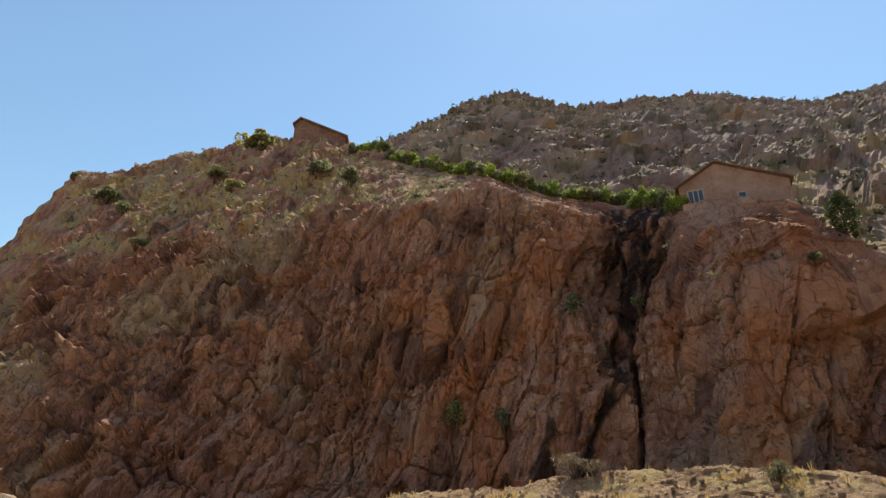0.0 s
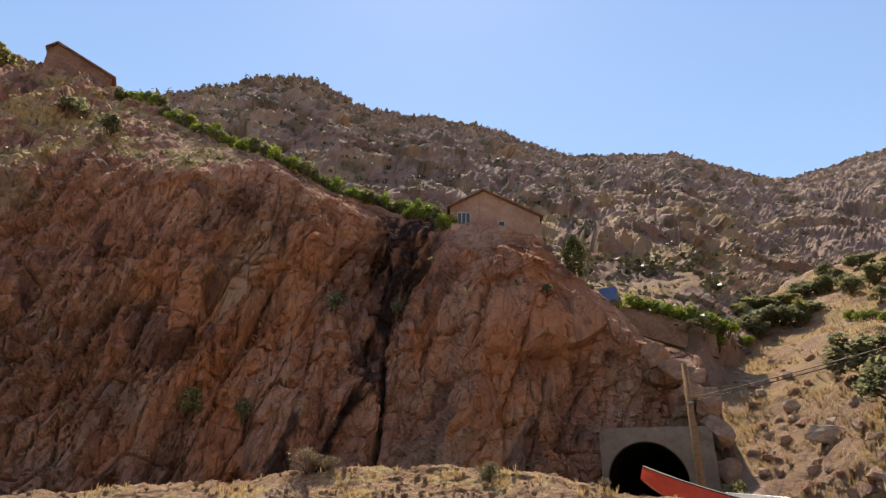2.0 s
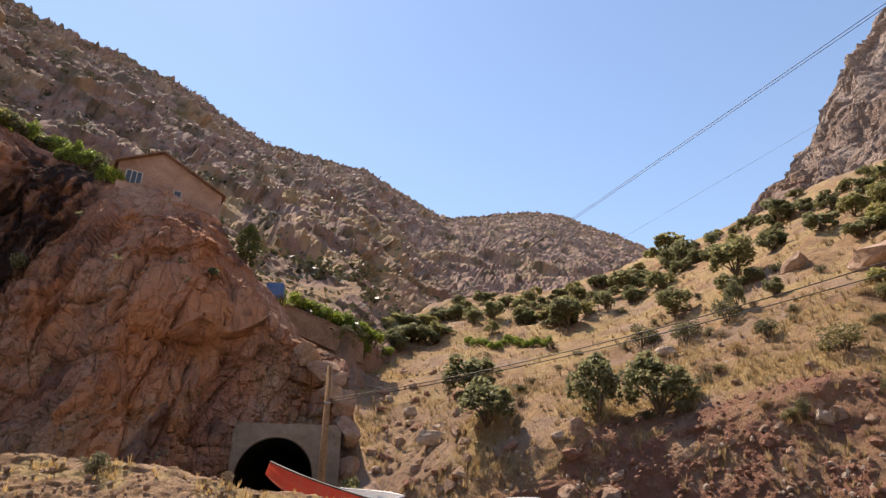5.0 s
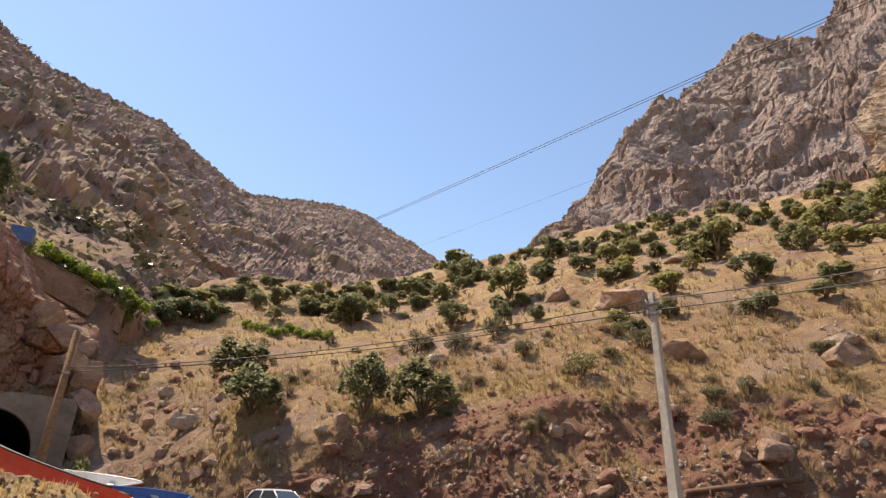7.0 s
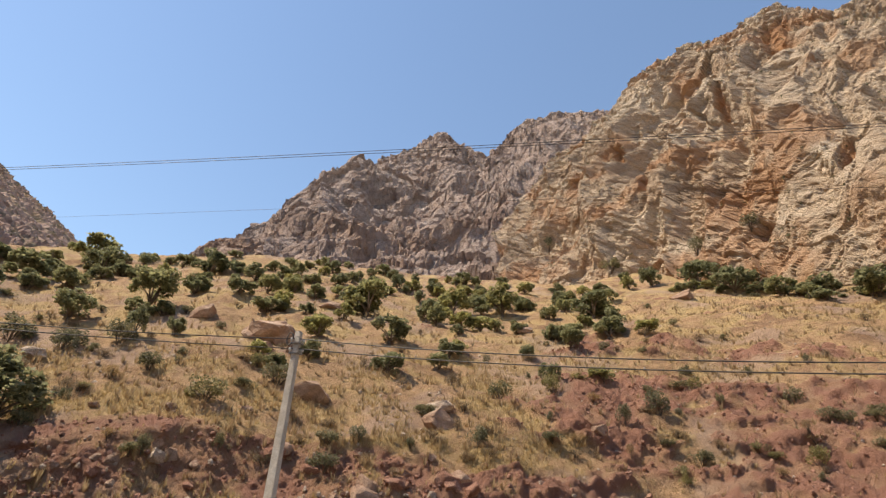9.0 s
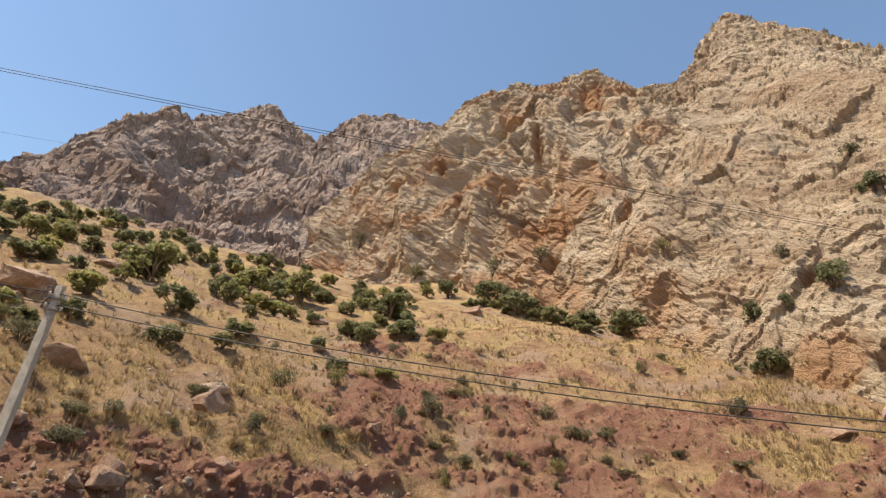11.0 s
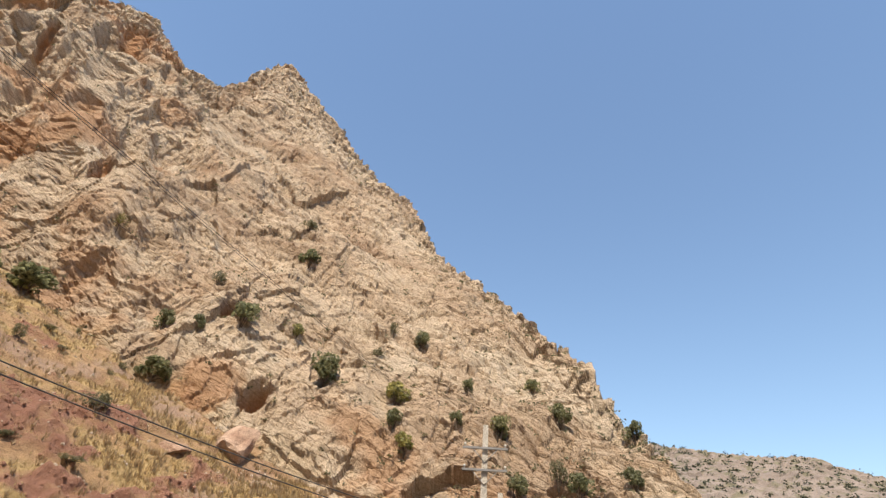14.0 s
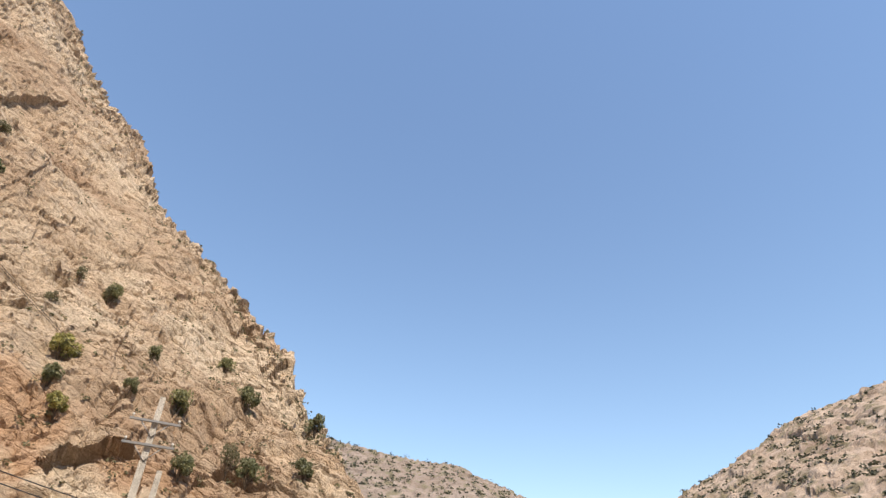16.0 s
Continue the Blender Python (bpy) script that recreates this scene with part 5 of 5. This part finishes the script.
def build_terrace_wall():
    a, b = plan(40.8, 65.6), plan(49.2, 67.0)
    along = b - a
    root = thing("retaining_wall", Matrix.LocRotScale((a.x, a.y, 0), Euler((0, 0, math.atan2(along.y, along.x))), None), "rough brown retaining wall below a vine terrace", "wall")
    n = along.length
    part("masonry", prism("masonry", [(0, 20.8), (n, 17.2), (n, 19.7), (n * 0.55, 21.7), (0, 23.4)], 0.6, M_WALLSTONE, 0.03), root)
    part("coping", prism("coping", [(-0.1, 23.42), (n * 0.55, 21.72), (n + 0.1, 19.72), (n + 0.1, 19.84), (n * 0.55, 21.84), (-0.1, 23.54)], 0.8, M_WALLSTONE, 0.02), root, "", Matrix.Translation((0, -0.1, 0)))
    return root


build_terrace_wall()


def build_tank():
    spot = plan(40.3, 61.5)
    root = thing("water_tank", Matrix.LocRotScale((spot.x, spot.y, 22.2), Euler((0, 0, radians(-52))), None), "blue sheet-metal water tank on a stand above the wall", "tank")
    part("body", box("body", (-0.85, 0.85, -0.6, 0.6, 0.35, 1.75), M_BLUEPAINT, 0.05), root)
    part("lid", box("lid", (-0.3, 0.3, -0.3, 0.3, 1.752, 1.85), M_BLUEPAINT, 0.02), root)
    for x in (-0.75, 0.75):
        for y in (-0.5, 0.5):
            part("leg", box("leg", (x - 0.05, x + 0.05, y - 0.05, y + 0.05, -3.5, 0.36), M_RUST, 0.005), root)
    return root


build_tank()
for az, d in ((40.0, 63.5), (40.9, 63.8)):
    spot = dropped(*plan(az, d)[:2], [cliff_north, mountain_north])
    planted(VINES, spot and Vector((spot.x, spot.y, max(spot.z, 21.8))), 2.2, 2.6, "vines on the walled terrace", "", BUSH)


# ---- poles and lines ----
def tapered(name, h, w0, w1, material):
    bm = bmesh.new()
    bmesh.ops.create_cube(bm, size=1.0)
    for v in bm.verts:
        w = w1 if v.co.z > 0 else w0
        v.co = (v.co.x * w, v.co.y * w * 0.8, (v.co.z + 0.5) * h)
    return solid(bm, name, material, 0.015)


def insulator(parent, x, y, z):
    part("insulator", tubes("insulator", [([(x, y, z), (x, y, z + 0.05), (x, y, z + 0.06), (x, y, z + 0.13), (x, y, z + 0.16)], [0.02, 0.02, 0.05, 0.055, 0.02])], M_FRAME, 8), parent)


LINE_A, LINE_B, LINE_C = plan(46.15, 27.0), plan(98.55, 20.0), plan(194.8, 26.0)


def build_poles():
    root = thing("timber_pole", pose(LINE_A.x, LINE_A.y, 0.0, 0, 0, -46), "weathered tan timber power pole near the tunnel", "utility pole", "poles of the power line")
    part("post", tubes("post", [([(0, 0, -0.3), (0.0, 0, 4), (0, 0, 7.75)], [0.17, 0.15, 0.12])], M_TIMBER, 12), root)
    part("bracket", box("bracket", (-0.14, 0.14, -0.2, 0.2, 6.05, 6.15), M_STEEL, 0.01), root)
    root = thing("concrete_pole", pose(LINE_B.x, LINE_B.y, 0.0, 0, 0, -133), "pale square concrete power pole beside the road", "utility pole", "poles of the power line")
    part("post", tapered("post", 8.55, 0.36, 0.21, M_POLE), root)
    for z in (7.75, 8.1):
        part("bracket", box("bracket", (-0.19, 0.19, -0.14, 0.14, z, z + 0.05), M_STEEL, 0.005), root)
        insulator(root, -0.16, -0.12, z + 0.05)
        insulator(root, 0.16, 0.12, z + 0.05)
    coil = [(0.12 * math.cos(t) - 0.2, -0.16, 8.25 + 0.22 * math.sin(t)) for t in np.linspace(0, 5.6, 18)]
    part("cable_coil", tubes("cable_coil", [(coil, [0.02] * len(coil))], M_CABLE, 6), root)
    root = thing("concrete_pole", pose(LINE_C.x, LINE_C.y, 0.0, 0, 0, -194.8), "tall concrete pole with two steel crossarms", "utility pole", "poles of the power line")
    part("post", tapered("post", 9.7, 0.36, 0.22, M_POLE), root)
    for z in (8.62, 7.72):
        part("crossarm", box("crossarm", (-0.95, 0.95, -0.22, -0.13, z, z + 0.09), M_STEEL, 0.008), root)
        for x in (-0.85, 0.85):
            part("brace", tubes("brace", [([(x * 0.6, -0.17, z), (0, -0.12, z - 0.55)], [0.018, 0.018])], M_STEEL, 6), root)
            insulator(root, x, -0.17, z + 0.09)
    second = plan(196.3, 25.6)
    root = thing("stub_pole", pose(second.x, second.y, 0.0, 0, 0, -195), "short pale concrete post beside the tall pole", "utility pole")
    part("post", tapered("post", 6.85, 0.3, 0.2, M_POLE), root)


build_poles()


def cable(name, a, b, sag, radius, label, splices=()):
    a, b = Vector(a), Vector(b)
    n = 40
    pts = [a.lerp(b, k / n) - Vector((0, 0, sag * 4 * (k / n) * (1 - k / n))) for k in range(n + 1)]
    ob = tagged(new(name, tubes(name, [(pts, [radius] * len(pts))], M_CABLE, 6)), label, "cable", "overhead cables")
    for s in splices:
        p, q = a.lerp(b, s - 0.006), a.lerp(b, s + 0.006)
        z = Vector((0, 0, sag * 4 * s * (1 - s)))
        part("splice", tubes("splice", [([p - z, (p + q) / 2 - z, q - z], [radius * 2, radius * 5, radius * 2])], M_CABLE, 8), ob)
    return ob


def at_pole(p, z, side=0.0, az=0.0):
    a = radians(az)
    return (p.x + side * math.cos(a), p.y - side * math.sin(a), z)


for z0, z1, z2, sag in ((6.15, 7.95, 5.0, 0.35), (6.3, 8.3, 5.35, 0.45)):
    cable("power_cable", at_pole(LINE_A, z0), at_pole(LINE_B, z1), sag, 0.017, "dark sagging power cable between poles")
    cable("power_cable", at_pole(LINE_B, z1), at_pole(LINE_C, z2), sag + 0.5, 0.017, "dark sagging power cable between poles")
first = Vector(EYE) + heading(54.8, 17.6) * 78
then = Vector(EYE) + heading(121.0, 39.7) * 40
way = then - first
for off in (0.0, 0.16):
    cable("high_cable", first - way * 0.25 + Vector((0, 0, off)), first + way * 2.2 + Vector((0, 0, off * 1.6)), 1.2, 0.019, "twin high cable crossing the valley",
          (0.243, 0.262) if off else ())
first = Vector(EYE) + heading(71.8, 22.6) * 75
then = Vector(EYE) + heading(99.2, 31.1) * 48
way = then - first
cable("thin_cable", first - way * 0.6, first + way * 3.0, 0.0, 0.010, "thin high wire crossing the valley")


# ---- by the road ----
def build_boat(stern, bow, beam, depth, heel, outside, inside, label, rim=M_BLACK, thwarts=2):
    """An open wooden boat: hull, inner skin, gunwale and thwarts, on trestles. stern and bow: the ends of its rim."""
    stern, bow = Vector(stern), Vector(bow)
    ahead = bow - stern
    n = ahead.length
    pitch = math.asin(ahead.z / n)
    turn = Matrix.Rotation(math.atan2(ahead.y, ahead.x), 4, "Z") @ Matrix.Rotation(-pitch, 4, "Y") @ Matrix.Rotation(radians(heel), 4, "X")
    root = thing("boat", Matrix.Translation(stern) @ turn, label, "boat", "boats ashore by the road")
    steps = 18

    def section(k, off):
        s = k / steps
        w = max(0.02, 0.5 * beam * (0.78 + 0.5 * s * (1 - s)) * (1 - s ** 3.2) ** 0.8 - off)
        d = depth * (1 - 0.45 * s ** 4) - off
        z = 0.10 * depth * (2 * s - 1) ** 2
        x = s * n - (off if k == steps else -off if k == 0 else 0)
        return [(x, -w, z), (x, -w * 0.93, z - d * 0.4), (x, -w * 0.7, z - d * 0.8), (x, 0, z - d), (x, w * 0.7, z - d * 0.8), (x, w * 0.93, z - d * 0.4), (x, w, z)]

    def skin(name, off, material, tag):
        bm = bmesh.new()
        rows = [[bm.verts.new(p) for p in section(k, off)] for k in range(steps + 1)]
        for a, b in zip(rows, rows[1:]):
            for j in range(6):
                bm.faces.new((a[j], a[j + 1], b[j + 1], b[j]))
        bm.faces.new(rows[0])
        return part(name, solid(bm, name, material), root, tag)
    skin("hull", 0.0, outside, "")
    skin("inner_skin", 0.035, inside, "painted inner planking")
    port = [section(k, 0.015)[0] for k in range(steps + 1)]
    star = [section(k, 0.015)[6] for k in range(steps + 1)]
    for side in (port, star):
        part("gunwale", tubes("gunwale", [([Vector(p) + Vector((0, 0, 0.01)) for p in side], [0.035] * len(side))], rim, 8), root)
    for k in range(thwarts):
        x = n * (0.25 + 0.35 * k)
        y = section(int(steps * x / n), 0.05)[6][1] * 0.96
        part("thwart", box("thwart", (x - 0.13, x + 0.13, -y, y, -depth * 0.32, -depth * 0.32 + 0.04), M_FRAME, 0.008), root, "pale plank seat")
    return root


def build_trestle(x, y, foot, top, turn):
    root = thing("trestle", pose(x, y, foot, 0, 0, turn), "weathered timber trestle under a boat", "trestle", "trestles under the boats")
    h = top - foot
    part("beam", box("beam", (-0.6, 0.6, -0.06, 0.06, h - 0.12, h), M_TIMBER, 0.01), root)
    for x in (-0.5, 0.5):
        for s in (-1, 1):
            part("leg", tubes("leg", [([(x, s * 0.28, 0), (x, 0, h - 0.1)], [0.035, 0.035])], M_TIMBER, 6), root)


def lifted(az, d, el):
    return plan(az, d, 1.6 + d * math.tan(radians(el)))


RED_STERN, RED_BOW = lifted(52.2, 20.8, 0.6), lifted(41.6, 25.0, 4.15)
build_boat(RED_STERN, RED_BOW, 1.3, 0.85, 12, M_REDPAINT, M_RUST, "bright red boat with a dark rim, bow raised on trestles")
build_boat(lifted(51.8, 22.6, 0.55), lifted(57.4, 24.4, 0.6), 1.35, 0.6, 26, M_REDHULL, M_BLUEPAINT, "small boat, blue inside with a dark red hull, heeled over", M_BLUEPAINT)
build_boat(lifted(47.4, 27.4, 1.7), lifted(53.6, 26.4, 1.45), 1.5, 0.7, 22, M_MAROON, M_WHITEPAINT, "white boat with a maroon hull beside the road", M_WHITEPAINT)
for share, drop in ((0.25, 0.88), (0.75, 0.8)):
    spot = RED_STERN.lerp(RED_BOW, share)
    build_trestle(spot.x, spot.y, 0.0, spot.z - drop, 90 - 47)
for az, d, top in ((53.6, 23.3, 1.1), (55.6, 23.8, 1.1), (49.0, 27.1, 1.6), (51.8, 26.7, 1.55)):
    build_trestle(*plan(az, d)[:2], 0.6 if d < 25 else 0.98, top, 10)


def build_car(spot, turn, paint_mat, label, lift):
    """A small saloon: body, glass house, wheels, lamps."""
    root = thing("parked_car", Matrix.LocRotScale((spot.x, spot.y, lift), Euler((0, 0, radians(turn))), None), label, "car")
    low = [(-2.0, 0.35), (2.0, 0.35), (2.05, 0.6), (1.98, 0.82), (1.05, 0.93), (-1.35, 0.95), (-1.98, 0.9), (-2.05, 0.6)]
    part("body", prism("body", low, 1.62, paint_mat, 0.05), root, "", Matrix.Translation((0, -0.81, 0)))

    def loft(name, rings, material, bevel=0.03):
        bm = bmesh.new()
        rows = [[bm.verts.new(p) for p in r] for r in rings]
        bm.faces.new(rows[0])
        bm.faces.new(rows[-1][::-1])
        for a, b in zip(rows, rows[1:]):
            for k in range(4):
                j = (k + 1) % 4
                bm.faces.new((a[k], a[j], b[j], b[k]))
        return solid(bm, name, material, bevel)
    def ring(x0, x1, y, z):
        return [(x0, -y, z), (x1, -y, z), (x1, y, z), (x0, y, z)]
    part("glasshouse", loft("glasshouse", [ring(-1.3, 1.0, 0.74, 0.92), ring(-0.92, 0.42, 0.58, 1.36)], M_GLASS), root, "dark tinted glass")
    part("roof", loft("roof", [ring(-0.98, 0.46, 0.61, 1.345), ring(-0.86, 0.34, 0.56, 1.43)], paint_mat), root)
    for x in (0.72, -0.28, -1.12):
        for s in (-1, 1):
            top = {0.72: 0.43, -0.28: -0.28, -1.12: -0.94}[x]
            foot = {0.72: 1.02, -0.28: -0.28, -1.12: -1.32}[x]
            part("door_pillar", tubes("door_pillar", [([(foot, s * 0.755, 0.9), (top, s * 0.6, 1.36)], [0.035, 0.035])], paint_mat, 6), root)
    for x in (-1.25, 1.25):
        for s in (-1, 1):
            w = part("wheel", tubes("wheel", [([(x, s * 0.82, 0.3), (x, s * 0.66, 0.3)], [0.3, 0.3])], M_BLACK, 18), root, "black rubber tyre")
            part("rim", tubes("rim", [([(x, s * 0.835, 0.3), (x, s * 0.70, 0.3)], [0.19, 0.19])], M_STEEL, 14), w)
    for s in (-1, 1):
        part("headlight", box("headlight", (1.93, 2.06, s * 0.62 - 0.14, s * 0.62 + 0.14, 0.62, 0.76), M_FRAME, 0.02), root)
    return root


build_car(plan(64.3, 30.5), -112, M_WHITEPAINT, "white saloon car parked on the road below the slope", 0.98)


def build_pipe():
    a, b = sighted(99.4, 2.0, [hillside]), sighted(108.1, 3.1, [hillside])
    if a and b:
        up = Vector((0, 0, 0.12))
        tagged(new("steel_pipe", tubes("steel_pipe", [([a + up, (a + b) / 2 + up, b + up], [0.14, 0.14, 0.14])], M_RUST, 12)), "rusty brown steel pipe lying on rubble", "pipe")


build_pipe()
# growth on the broken ground below the retaining wall
for k in range(34):
    az = rng.uniform(42.5, 52.0)
    place = sighted(az, np.interp(az, [42, 45, 50, 52], [16.8, 15.2, 13.4, 12.0]) + rng.uniform(0, 2.0), [cliff_north, mountain_north, hillside])
    planted((DULLS, OLIVES, VINES)[k % 3], sunk(place, 0.1), rng.uniform(1.2, 2.8), rng.uniform(0.8, 1.7), "scrub below the retaining wall", "", BUSH)
for az, d, w, h, k in ((34.6, 41.0, 4.8, 3.4, 4), (32.0, 40.3, 2.8, 1.7, 0), (-34.0, 51.5, 4.5, 2.6, 1), (-30.5, 49.5, 4.0, 2.2, 2), (-37.0, 53.0, 3.6, 2.0, 1), (-27.5, 47.5, 2.6, 1.6, 6),
                       (49.2, 47.5, 2.4, 1.0, 2), (50.6, 47.5, 2.8, 1.3, 4)):
    spot = dropped(*plan(az, d)[:2], [ground, hillside])
    set_rock(spot, w, h * 1.5, k, "large weathered boulder at the foot of the red cliff", "boulders at the foot of the cliff")
for az, el, w, h, k in ((47.6, 9.2, 2.4, 2.4, 2), (48.3, 6.6, 3.0, 2.6, 4), (46.8, 11.2, 2.4, 2.0, 2), (45.6, 12.2, 3.2, 2.0, 6), (44.0, 13.4, 2.8, 1.8, 4), (48.4, 3.6, 2.6, 2.4, 0), (46.4, 10.2, 2.6, 1.8, 0)):
    spot = sighted(az, el, [cliff_north, hillside])
    if spot:
        set_rock(spot, w, h, k, "pale weathered boulder on the rocks above the tunnel portal", "boulders above the portal")
# bare twigs on the bank and leafy scrub beside the portal
for az, w in ((12.2, 1.3), (13.8, 0.8), (38.2, 0.6)):
    spot = dropped(*plan(az, 14.9)[:2], [bank])
    planted(DULLS, spot, w, w * 0.5, "thorn bushes on the bank", "", BUSH)
spot = dropped(*plan(28.3, 14.6)[:2], [bank])
planted(OLIVES, sunk(spot, 0.03), 0.75, 0.5, "thorn bushes on the bank", "", BUSH)
for az, d, w, h in ((48.6, 47.0, 2.2, 2.6), (49.3, 46.0, 1.8, 1.9), (49.8, 44.5, 1.6, 1.2)):
    spot = dropped(*plan(az, d)[:2], [hillside, ground, road])
    planted(DARKS, sunk(spot, 0.1), w, h, "green bushes beside the portal", "", BUSH)
for kinds in (FIGS, VINES, OLIVES, DULLS, DARKS):
    for src in kinds:
        if src.name not in SPENT:
            planted([src], sighted(95, 16, [hillside]), 1.5, 1.0, "low scrub on the hillside", "", BUSH)
